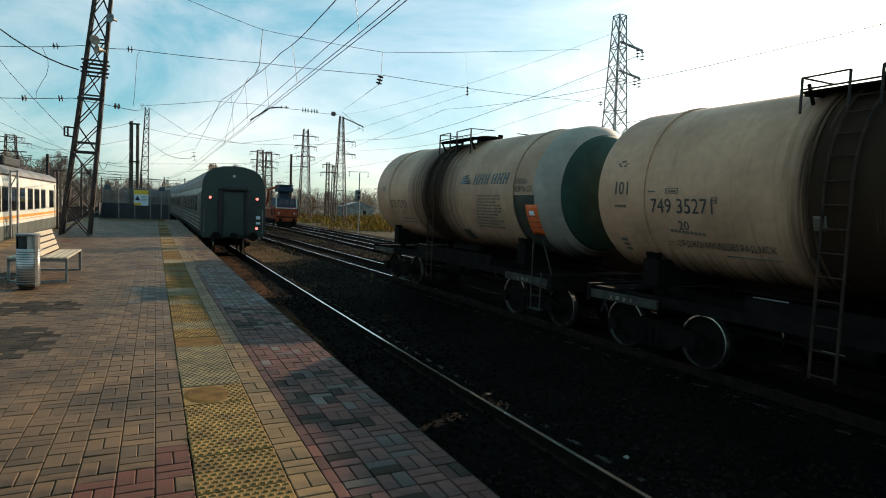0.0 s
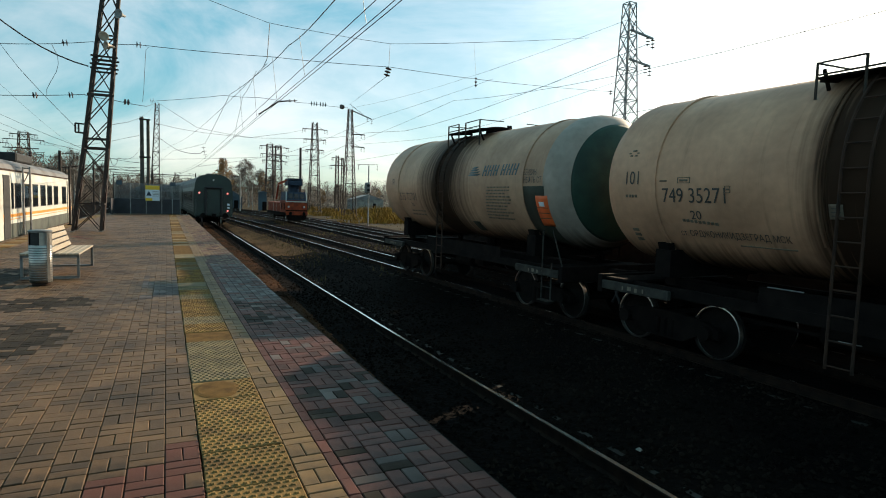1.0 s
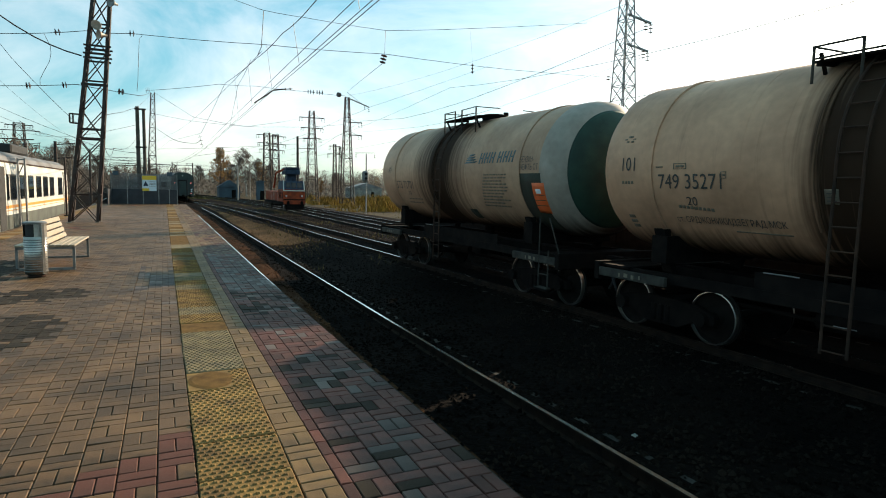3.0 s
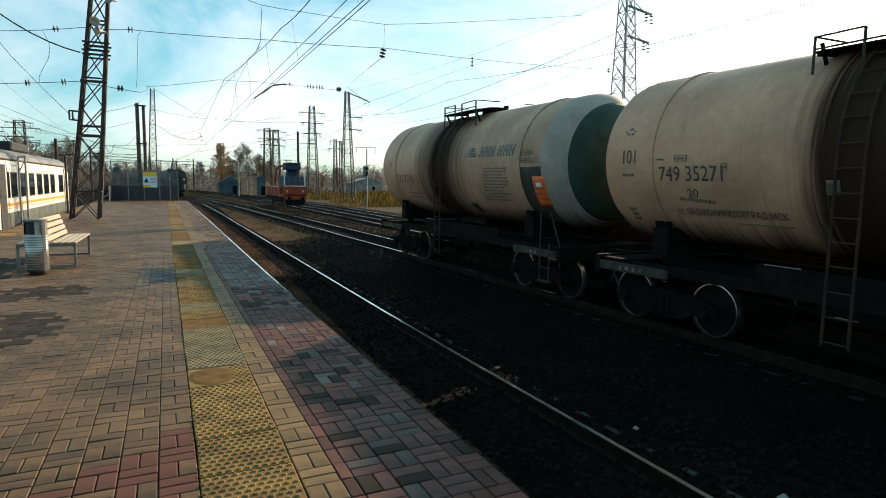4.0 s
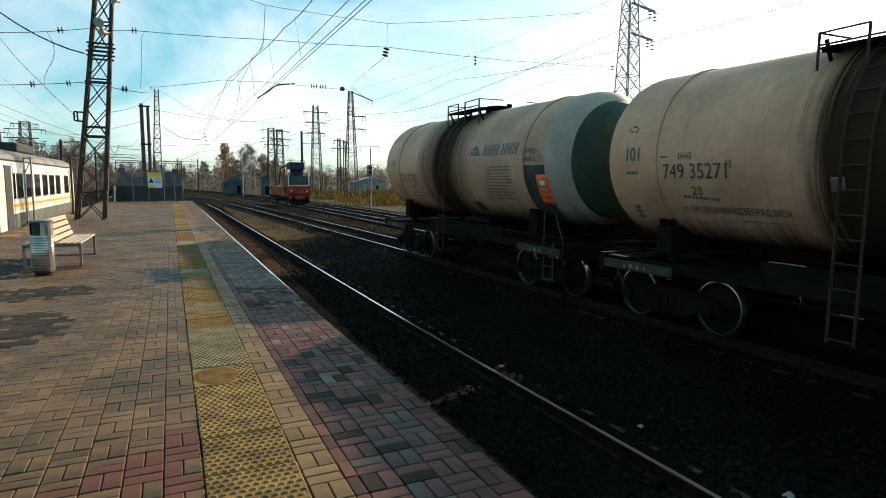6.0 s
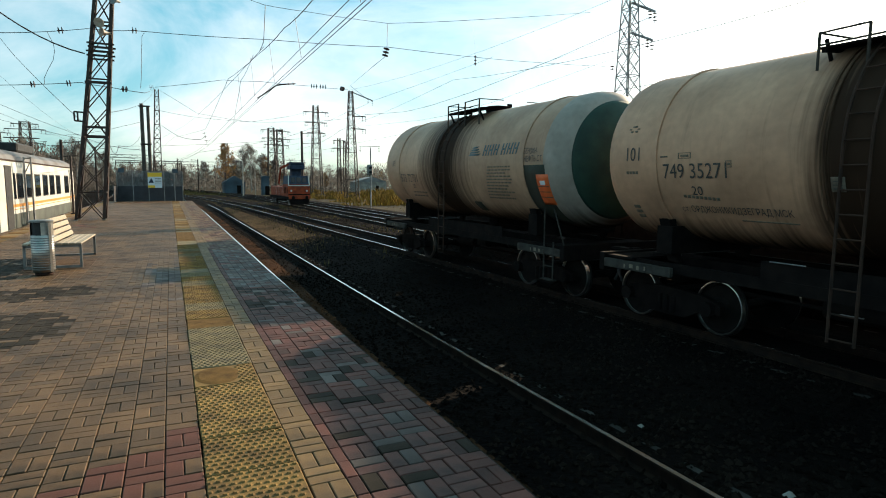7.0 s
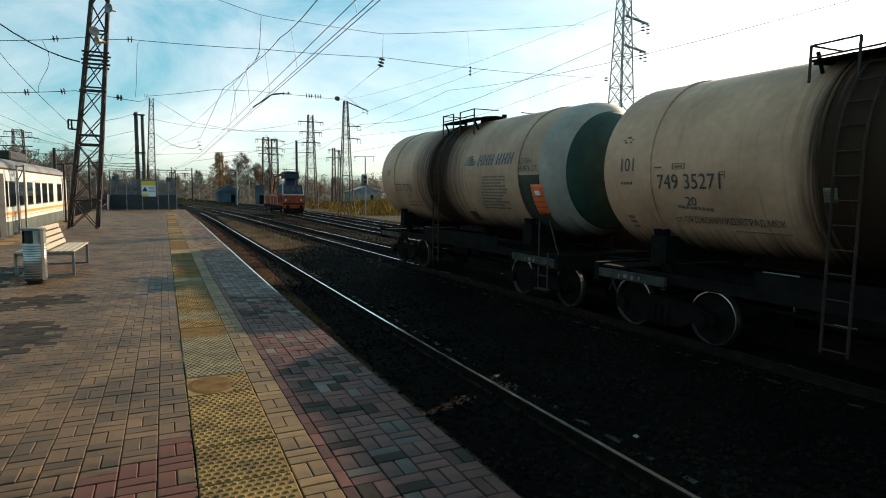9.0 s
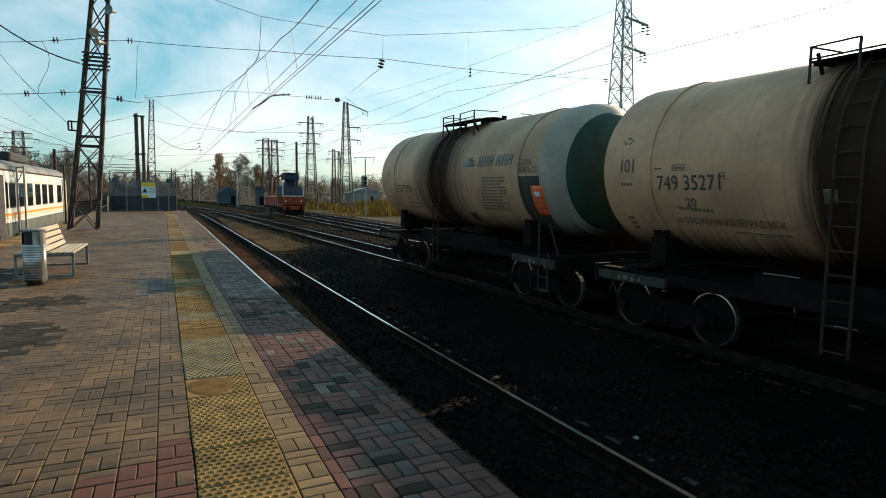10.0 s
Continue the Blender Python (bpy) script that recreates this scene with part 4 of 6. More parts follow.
for a, b, c, d in ((3.08, 3.34, 3.06, 3.07), (3.08, 3.34, 3.15, 3.16), (3.08, 3.092, 3.06, 3.16), (3.328, 3.34, 3.06, 3.16), (3.13, 3.29, 3.09, 3.125), (3.57, 3.72, 3.09, 3.115),
                   (2.32, 2.42, 2.9, 2.908), (2.32, 2.42, 3.0, 3.008), (2.32, 2.328, 2.9, 3.008), (2.412, 2.42, 2.9, 3.008), (2.345, 2.395, 2.94, 2.965),
                   (4.38, 4.48, 3.66, 3.69), (4.3, 4.36, 3.62, 3.64), (4.5, 4.56, 3.62, 3.64), (4.34, 4.4, 3.57, 3.6), (4.45, 4.51, 3.57, 3.6)):
    side_patch(a, b, c, d, tank_near, M_FADE, "stencil_mark")
side_patch(0.66, 0.84, 2.55, 2.75, tank_near, M_FADE, "data_plate")
for k in range(3):
    side_patch(0.69, 0.81, 2.59 + 0.05 * k, 2.602 + 0.05 * k, tank_near, M_INK, "text_line", off=0.014)
for k in range(3):
    side_patch(4.44, 4.58, 2.0 + k * 0.09, 2.05 + k * 0.09, tank_near, M_FADE, "stencil_mark")


# ---- dark goods wagons on the siding behind the tanks, unseen, added to block light ----
def build_blocker_wagon():
    t = thing("gondola_wagon", "dark open goods wagon added unseen behind the tank wagons to block light", "goods wagon", group="goods wagons on the siding")
    s = Shape()
    s.box((0, 0, 1.15), (2.9, 13.2, 0.25))
    part("floor_frame", s, M_UNDER, t)
    for sx in (-1, 1):
        s = Shape()
        s.box((sx * 1.42, 0, 2.3), (0.06, 13.2, 2.1))
        for k in range(9):
            s.box((sx * 1.47, -6.4 + k * 1.6, 2.3), (0.08, 0.12, 2.1))
        part("side_wall", s, M_UNDER, t)
        s = Shape()
        s.box((0, sx * 6.6, 2.3), (2.8, 0.06, 2.1))
        part("end_wall", s, M_UNDER, t)
        s = Shape()
        s.box((0, sx * 6.85, 1.05), (0.3, 0.5, 0.3))
        part("coupler", s, M_UNDER, t)
        # deep sill hides the sunlit ground beyond the wagon
        s = Shape()
        s.box((sx * 1.3, 0, 0.6), (0.1, 6.4, 0.9))
        part("side_sill", s, M_UNDER, t)
    for y in (-4.4, 4.4):
        build_bogie(t, y)
    return t


low = build_blocker_wagon()
low.matrix_basis = on_track(13.9, 25.0)
for y in (10.9, -3.2):
    copy_thing(low, on_track(13.9, y))


# ---- passenger coach that runs away down the near track ----
def build_coach(last):
    t = thing("passenger_coach", "dark green passenger coach with bright side ribs, rear end facing" if last else "dark green passenger coach with bright side ribs, coupled in the train", "railway coach", group="coaches of the departing train")
    L = 12.1
    body = [(-1.45, 0.95), (1.45, 0.95), (1.55, 1.3), (1.55, 3.1), (1.47, 3.45), (-1.47, 3.45), (-1.55, 3.1), (-1.55, 1.3)]
    s = Shape()
    s.extrude(body, -L, L)
    part("body", s, M_GREEN, t)
    roof = [(1.5, 3.45), (1.46, 3.8), (1.3, 4.15), (0.98, 4.4), (0.5, 4.53), (0, 4.56), (-0.5, 4.53), (-0.98, 4.4), (-1.3, 4.15), (-1.46, 3.8), (-1.5, 3.45)]
    s = Shape()
    s.soft = False
    s.extrude(roof, -L + 0.02, L - 0.02)
    part("roof", s, M_GREEN if last else M_ROOF, t)
    s = Shape()
    s.extrude([(x * 1.004, z + 0.004) for x, z in roof], -L + 0.25, L - 0.05)
    part("roof_skin", s, M_ROOF, t, "grey ribbed roof")
    for y in (-7.5, -2.5, 2.5, 7.5):
        s = Shape()
        s.lathe((0, y, 4.53), (0, 0, 1), [(0, 0.25), (0.12, 0.25), (0.15, 0.32), (0.2, 0.3), (0.24, 0.05)], 12)
        part("roof_vent", s, M_ROOF, t)
    for sx in (-1, 1):
        for z in (1.35, 1.55, 1.75, 1.95):
            s = Shape()
            s.box((sx * 1.555, 0, z), (0.025, 2 * L - 0.6, 0.028))
            part("side_rib", s, M_SILVER, t, "bright pressed rib along the side")
        for k in range(9):
            s = Shape()
            s.box((sx * 1.552, -8.4 + k * 2.1, 2.65), (0.03, 1.15, 0.85), bevel=0.01)
            part("window", s, M_GLASS, t)
        for y in (-11.2, 11.2):
            s = Shape()
            s.box((sx * 1.552, y, 2.2), (0.025, 0.8, 2.0))
            part("door", s, M_GREEN, t)
    s = Shape()
    s.box((0, 0, 0.75), (2.2, 13, 0.5))
    s.box((0, 0, 0.98), (2.8, 2 * L, 0.12))
    part("underframe", s, M_UNDER, t)
    for y in (-8.5, 8.5):
        build_bogie(t, y)
    # rear end
    for e in (-1, 1):
        s = Shape()
        y = e * (L + 0.05)
        for a, b in (((-0.62, 1.1), (-0.62, 3.3)), ((0.62, 1.1), (0.62, 3.3))):
            s.box(((a[0] + b[0]) / 2, y + e * 0.06, (a[1] + b[1]) / 2), (0.22, 0.3, 2.3), bevel=0.08)
        s.box((0, y + e * 0.06, 3.4), (1.46, 0.3, 0.22), bevel=0.08)
        part("gangway_bellows", s, M_BLACK, t)
        s = Shape()
        s.box((0, y, 2.15), (1.0, 0.06, 2.1))
        part("end_door", s, M_GREEN, t)
        for x in (-0.88, 0.88):
            s = Shape()
            s.rod((x, y, 1.06), (x, y + e * 0.5, 1.06), 0.08, n=10)
            s.rod((x, y + e * 0.5, 1.06), (x, y + e * 0.54, 1.06), 0.22, n=16)
            part("buffer", s, M_UNDER, t)
        s = Shape()
        s.box((0, y + e * 0.3, 1.05), (0.3, 0.6, 0.32), bevel=0.05)
        part("coupler", s, M_UNDER, t)
    if last:
        y = -L - 0.03
        for x, z in ((-1.12, 2.95), (1.12, 2.95), (1.12, 1.45)):
            s = Shape()
            s.lathe((x, y, z), (0, -1, 0), [(0, 0.1), (0.06, 0.1), (0.07, 0.085)], 16)
            lamp = part("tail_lamp", s, M_BLACK, t)
            s = Shape()
            s.soft = True
            s.lathe((x, y - 0.06, z), (0, -1, 0), [(0, 0.075), (0.03, 0.06), (0.05, 0.01)], 14)
            part("lens", s, M_TAIL, lamp, "glowing red lens")
        s = Shape()
        s.lathe((0, y - 0.02, 4.05), (0, -1, 0), [(0, 0.07), (0.04, 0.07), (0.05, 0.02)], 12)
        part("top_lamp", s, M_LENS, t)
        for k in range(2):
            s = Shape()
            s.box((1.2, y, 2.0 - k * 0.28), (0.2, 0.02, 0.16 - k * 0.05))
            part("stencil_plate", s, M_SIGNW, t)
        for x in (-1.4, 1.4):
            s = Shape()
            s.rod((x, y - 0.08, 1.2), (x, y - 0.08, 2.4), 0.016, n=6)
            part("grab_rail", s, M_FRAME, t)
        s = Shape()
        s.tube([(1.25, y - 0.1, 1.0), (1.3, y - 0.25, 0.7), (1.1, y - 0.3, 0.55), (0.8, y - 0.25, 0.75)], 0.03)
        part("brake_hose", s, M_BLACK, t)
    return t


coaches = [build_coach(True), build_coach(False)]
for _ in range(4):
    coaches.append(copy_thing(coaches[1], pose(0, 0, 0)))


# ---- standing commuter train ----
def build_commuter():
    t = thing("commuter_train", "white commuter train car with orange stripe, standing at the platform", "train car")
    y0, y1 = 19.5, 42.0
    L = (y1 - y0) / 2
    s = Shape()
    s.extrude([(-1.75, 0.73), (1.75, 0.73), (1.75, 1.5), (-1.75, 1.5)], -L, L)
    part("skirt", s, M_SKIRT, t, "grey-painted lower side")
    s = Shape()
    s.extrude([(-1.745, 1.5), (1.745, 1.5), (1.745, 3.13), (1.70, 3.48), (-1.70, 3.48), (-1.745, 3.13)], -L, L)
    part("body", s, M_WHITE, t)
    s = Shape()
    s.extrude([(1.72, 3.48), (1.62, 3.7), (1.3, 3.9), (0.7, 4.0), (0, 4.03), (-0.7, 4.0), (-1.3, 3.9), (-1.62, 3.7), (-1.72, 3.48)], -L, L)
    part("roof", s, M_ROOF, t, "grey roof with rusty gutter")
    s = Shape()
    s.box((1.72, 0, 3.48), (0.06, 2 * L, 0.05))
    part("gutter", s, M_RUST, t)
    s = Shape()
    s.box((1.75, 0, 1.8), (0.012, 2 * L, 0.11))
    s.box((1.75, 0, 1.66), (0.012, 2 * L, 0.025))
    part("stripe", s, M_ORANGE, t, "orange stripe with a thin second line")
    for a, b in ((26.8, 27.06), (27.34, 28.29), (28.9, 29.98), (30.67, 31.71), (32.42, 33.53), (34.11, 35.3), (35.92, 37.1), (38.52, 39.9), (22.6, 23.5), (20.2, 21.2)):
        f = Shape()
        c = (a + b) / 2 - (y0 + y1) / 2
        f.box((1.752, c, 2.53), (0.02, b - a + 0.08, 0.98), bevel=0.008)
        w = part("window", f, M_BLACK, t)
        g = Shape()
        g.box((1.758, c, 2.53), (0.02, b - a, 0.9), bevel=0.008)
        part("pane", g, M_GLASS, w)
    for c in (26.0, 24.9):
        f = Shape()
        f.box((1.752, c - (y0 + y1) / 2, 2.13), (0.03, 0.92, 2.3))
        part("door", f, M_BLACK if c > 25 else M_WHITE, t, "open doorway, dark inside" if c > 25 else "")
    f = Shape()
    f.box((1.755, 40.45 - (y0 + y1) / 2, 2.1), (0.03, 0.16, 2.5))
    part("door_pillar", f, M_SKIRT, t)
    # raked nose
    f = Shape()
    f.add([(-1.7, L, 0.73), (1.7, L, 0.73), (1.7, L, 3.68), (-1.7, L, 3.68), (-1.5, L + 1.3, 0.73), (1.5, L + 1.3, 0.73), (1.5, L + 1.25, 1.88), (-1.5, L + 1.25, 1.88), (1.45, L + 0.4, 3.38), (-1.45, L + 0.4, 3.38)],
          [(0, 1, 5, 4), (4, 5, 6, 7), (7, 6, 8, 9), (9, 8, 2, 3), (1, 2, 8, 6, 5), (0, 4, 7, 9, 3)])
    part("nose", f, M_WHITE, t)
    f = Shape()
    f.add([(-1.3, L + 1.22, 2.03), (1.3, L + 1.22, 2.03), (1.25, L + 0.48, 3.28), (-1.25, L + 0.48, 3.28)], [(0, 1, 2, 3)])
    f.add([(-1.3, L + 1.20, 2.03), (1.3, L + 1.20, 2.03), (1.25, L + 0.46, 3.28), (-1.25, L + 0.46, 3.28)], [(3, 2, 1, 0)])
    part("windscreen", f, M_GLASS, t)
    f = Shape()
    f.box((0, 0, 0.6), (2.6, 2 * L - 2, 0.5))
    part("underframe", f, M_UNDER, t)
    for y in (-7, 7):
        build_bogie(t, y)
    f = Shape()
    f.box((0.35, 33.5 - 30.75, 4.2), (1.3, 3.4, 0.4), bevel=0.06)
    part("roof_equipment", f, M_BLACK, t, "dark roof equipment box")
    f = Shape()
    f.rod((0.9, 4.5, 4.4), (0.9, 4.5, 4.8), 0.03, n=6)
    f.lathe((0.9, 4.5, 4.43), (0, 0, 1), [(0, 0.05), (0.05, 0.09), (0.1, 0.05), (0.15, 0.09), (0.2, 0.05)], 8)
    part("roof_insulator", f, M_INSUL, t)
    f = Shape()
    for x in (-0.5, 0.5):
        f.rod((x, 7.2, 4.03), (x, 9.0, 4.55), 0.025, n=6)
        f.rod((x, 9.0, 4.55), (x, 7.4, 4.95), 0.02, n=6)
    f.rod((-0.8, 7.4, 4.97), (0.8, 7.4, 4.97), 0.03, n=6)
    part("pantograph", f, M_STEEL, t)
    t.matrix_basis = pose(-7.05, 30.75, RAIL + grade(30.75), math.degrees(math.atan(0.011)))
    return t


build_commuter()


# ---- orange railcar with a working platform ----
def build_railcar():
    t = thing("track_maintenance_railcar", "orange-red maintenance railcar with a dark raised working platform", "railcar")
    s = Shape()
    s.box((0, 8.5, 0.95), (2.9, 18.0, 0.3))
    s.box((0, -0.5, 0.7), (2.7, 0.2, 0.5))
    part("frame", s, M_UNDER, t)
    s = Shape()
    s.add([(-1.5, -0.3, 1.1), (1.5, -0.3, 1.1), (1.5, 4.0, 1.1), (-1.5, 4.0, 1.1), (-1.5, -0.3, 2.45), (1.5, -0.3, 2.45), (1.5, 4.0, 2.45), (-1.5, 4.0, 2.45)],
          [(0, 1, 5, 4), (1, 2, 6, 5), (2, 3, 7, 6), (3, 0, 4, 7), (4, 5, 6, 7)])
    cab = part("cab_lower", s, M_VERM, t, "orange-red painted cab front")
    s = Shape()
    s.add([(-1.5, -0.3, 2.45), (1.5, -0.3, 2.45), (1.5, 4.0, 2.45), (-1.5, 4.0, 2.45), (-1.38, 0.1, 3.4), (1.38, 0.1, 3.4), (1.38, 3.8, 3.4), (-1.38, 3.8, 3.4)],
          [(0, 1, 5, 4), (1, 2, 6, 5), (2, 3, 7, 6), (3, 0, 4, 7), (4, 5, 6, 7)])
    part("cab_upper", s, M_NAVY, t, "dark blue upper cab")
    for x in (-0.78, 0.0, 0.78):
        s = Shape()
        s.box((x, -0.115, 2.93), (0.62, 0.03, 0.6), pose(0, 0, 0, -22.8))
        part("windscreen", s, M_GLASS, t)
    for x in (-1.42, 1.42):
        s = Shape()
        s.bar((x, -0.33, 2.4), (x * 0.95, 0.05, 3.42), 0.12, 0.06)
        part("pillar", s, M_WHITE, t, "white corner pillar")
        s = Shape()
        s.lathe((x * 0.75, -0.31, 1.75), (0, -1, 0), [(0, 0.12), (0.05, 0.12), (0.06, 0.05)], 12)
        part("headlight", s, M_LENS, t)
        s = Shape()
        s.rod((x * 0.65, -0.6, 1.0), (x * 0.65, -1.0, 1.0), 0.09, n=10)
        s.rod((x * 0.65, -1.0, 1.0), (x * 0.65, -1.05, 1.0), 0.22, n=14)
        part("buffer", s, M_UNDER, t)
    for z, hh, m in ((2.32, 0.1, M_WHITE), (1.28, 0.22, M_UNDER)):
        s = Shape()
        s.box((0, -0.31, z), (2.9, 0.03, hh))
        part("front_band", s, m, t)
    for k in range(6):
        s = Shape()
        s.box((-1.51, 0.3 + 0.6 * k, 1.8), (0.03, 0.4, 0.7))
        part("side_panel", s, M_VERM if k % 2 else M_UNDER, t)
    for x in (-0.4, 0.4):
        s = Shape()
        s.rod((x, -0.3, 2.5), (x + 0.2, -0.08, 3.1), 0.012, n=5)
        part("wiper", s, M_BLACK, t)
    for k in range(4):
        s = Shape()
        s.rod((-0.95 + 0.63 * k, 0.4, 4.55), (-0.95 + 0.63 * k, 0.4, 5.1), 0.02, n=5)
        part("platform_post", s, M_STEEL, t)
    s = Shape()
    s.box((0, -0.62, 1.05), (2.95, 0.12, 0.42), bevel=0.02)
    part("buffer_beam", s, M_VERM, t)
    s = Shape()
    s.box((0, -0.6, 0.5), (2.4, 0.1, 0.5))
    part("rail_guard", s, M_UNDER, t)
    s = Shape()
    s.box((0, 2.2, 3.75), (1.3, 1.4, 0.75))
    part("lift_column", s, M_NAVY, t)
    s = Shape()
    s.box((0, 2.0, 4.35), (2.0, 3.2, 0.5), bevel=0.06)
    s.box((0, 2.0, 4.75), (1.9, 3.0, 0.3), bevel=0.08)
    part("working_platform", s, M_NAVY, t, "dark railed working platform")
    s = Shape()
    s.bar((-0.8, 2.0, 4.7), (-1.6, 5.0, 4.3), 0.25, 0.2)
    s.bar((-1.6, 5.0, 4.3), (-1.5, 7.5, 2.6), 0.2, 0.2)
    part("crane_arm", s, M_VERM, t)
    s = Shape()
    for z in (4.95, 5.2):
        for a, b in (((-1.0, 0.4), (1.0, 0.4)), ((1.0, 0.4), (1.0, 3.6)), ((-1.0, 0.4), (-1.0, 3.6))):
            s.rod((*a, z - 0.1), (*b, z - 0.1), 0.02, n=5)
    part("platform_rail", s, M_STEEL, t)
    s = Shape()
    s.box((0, 11.0, 1.65), (2.7, 11.0, 1.1), bevel=0.08)
    s.box((-0.6, 6.0, 2.3), (0.9, 1.4, 0.7), bevel=0.05)
    part("engine_deck", s, M_VERM, t)
    for x, y in ((-1.35, 5.0), (-1.35, 8.5), (-1.35, 11.2)):
        s = Shape()
        s.rod((x, y, 1.1), (x, y, 2.1), 0.025, n=6)
        part("stanchion", s, M_WHITE, t)
    for y in (1.4, 14.5):
        w = Shape()
        w.rod((-0.9, y, 0.45), (0.9, y, 0.45), 0.08, n=10)
        ws = part("wheelset", w, M_WHEEL, t)
        for sx in (-1, 1):
            d = Shape()
            d.lathe((sx * 0.7, y, 0.45), (sx, 0, 0), [(0, 0.48), (0.04, 0.48), (0.05, 0.45), (0.13, 0.45), (0.12, 0.3), (0.14, 0.1)], 24)
            part("wheel", d, M_WHEEL, ws)
    t.matrix_basis = pose(-0.9, 0, 0) @ on_track(13.9, 66.5) @ Matrix.Diagonal((0.8, 0.7, 1.0, 1.0))
    return t


build_railcar()


# ---- platform furniture ----
def build_bench():
    t = thing("station_bench", "double-sided wooden slat bench with grey steel frames on the platform", "bench")
    for y in (0.06, 2.34):
        s = Shape()
        for a, b in (((-0.54, 0.025), (0.54, 0.025)), ((-0.54, 0.43), (0.54, 0.43))):
            s.box(((a[0] + b[0]) / 2, y, a[1]), (1.08, 0.05, 0.05))
        for x in (-0.52, 0.52):
            s.box((x, y, 0.23), (0.05, 0.05, 0.4))
        part("end_frame", s, M_FRAME, t, "rectangular grey steel frame")
        s = Shape()
        s.bar((0.02, y, 0.45), (-0.14, y, 0.92), 0.05, 0.05)
        part("back_post", s, M_FRAME, t)
    for k in range(4):
        for sx in (-1, 1):
            s = Shape()
            s.box((sx * (0.12 + k * 0.125), 1.2, 0.472), (0.11, 2.4, 0.035), bevel=0.008)
            part("seat_slat", s, M_WOODB, t)
        s = Shape()
        s.box((0.03 - k * 0.043, 1.2, 0.55 + k * 0.115), (0.03, 2.4, 0.095), pose(0, 0, 0, 0, -19), bevel=0.008)
        part("back_slat", s, M_WOODB, t)
    t.matrix_basis = pose(-2.1, 13.26, pz(13.5) + 0.01) @ Matrix.Diagonal((0.88, 1.0, 1.0, 1.0))


def build_bin():
    t = thing("litter_bin", "stainless steel litter bin with rows of slots, standing by the bench", "litter bin")
    s = Shape()
    s.soft = True
    s.lathe((0, 0, 0), (0, 0, 1), [(0, 0.14), (0.06, 0.14)], 28)
    part("base", s, M_RUST, t, "rusty brown base ring")
    s = Shape()
    s.soft = True
    s.lathe((0, 0, 0.06), (0, 0, 1), [(0, 0.175), (0.66, 0.175)], 40)
    part("drum", s, M_STAIN, t)
    for k in range(14):
        s = Shape()
        s.lathe((0, 0, 0.10 + k * 0.043), (0, 0, 1), [(0, 0.173), (0.005, 0.179), (0.014, 0.179), (0.019, 0.173)], 40, caps=False)
        part("ring", s, M_FRAME, t, "dark row of slots")
    s = Shape()
    s.soft = True
    n = 40
    ring = []
    for i in range(n + 1):
        a = radians(i * 360 / n)
        ring.append((0.175 * math.cos(a), 0.175 * math.sin(a)))
    for i in range(n):
        if not 27 < i < 36:
            (xa, ya), (xb, yb) = ring[i], ring[i + 1]
            s.add([(xa, ya, 0.72), (xb, yb, 0.72), (xb, yb, 0.95), (xa, ya, 0.95)], [(0, 1, 2, 3)])
    part("hood", s, M_STAIN, t)
    s = Shape()
    s.lathe((0, 0, 0.7), (0, 0, 1), [(0, 0.15), (0.24, 0.15)], 24)
    part("liner", s, M_BLACK, t, "dark opening")
    s = Shape()
    s.soft = False
    s.lathe((0, 0, 0.945), (0, 0, 1), [(0, 0.185), (0.03, 0.188), (0.045, 0.16), (0.05, 0.02)], 40)
    part("lid", s, M_FRAME, t)
    s = Shape()
    s.box((0.176, 0.03, 0.5), (0.012, 0.055, 0.88), bevel=0.004)
    part("lock_plate", s, M_STAIN, t, "upright steel plate")
    t.matrix_basis = pose(-2.13, 12.55, pz(12.6), 0, 0, -50)


build_bench()
build_bin()


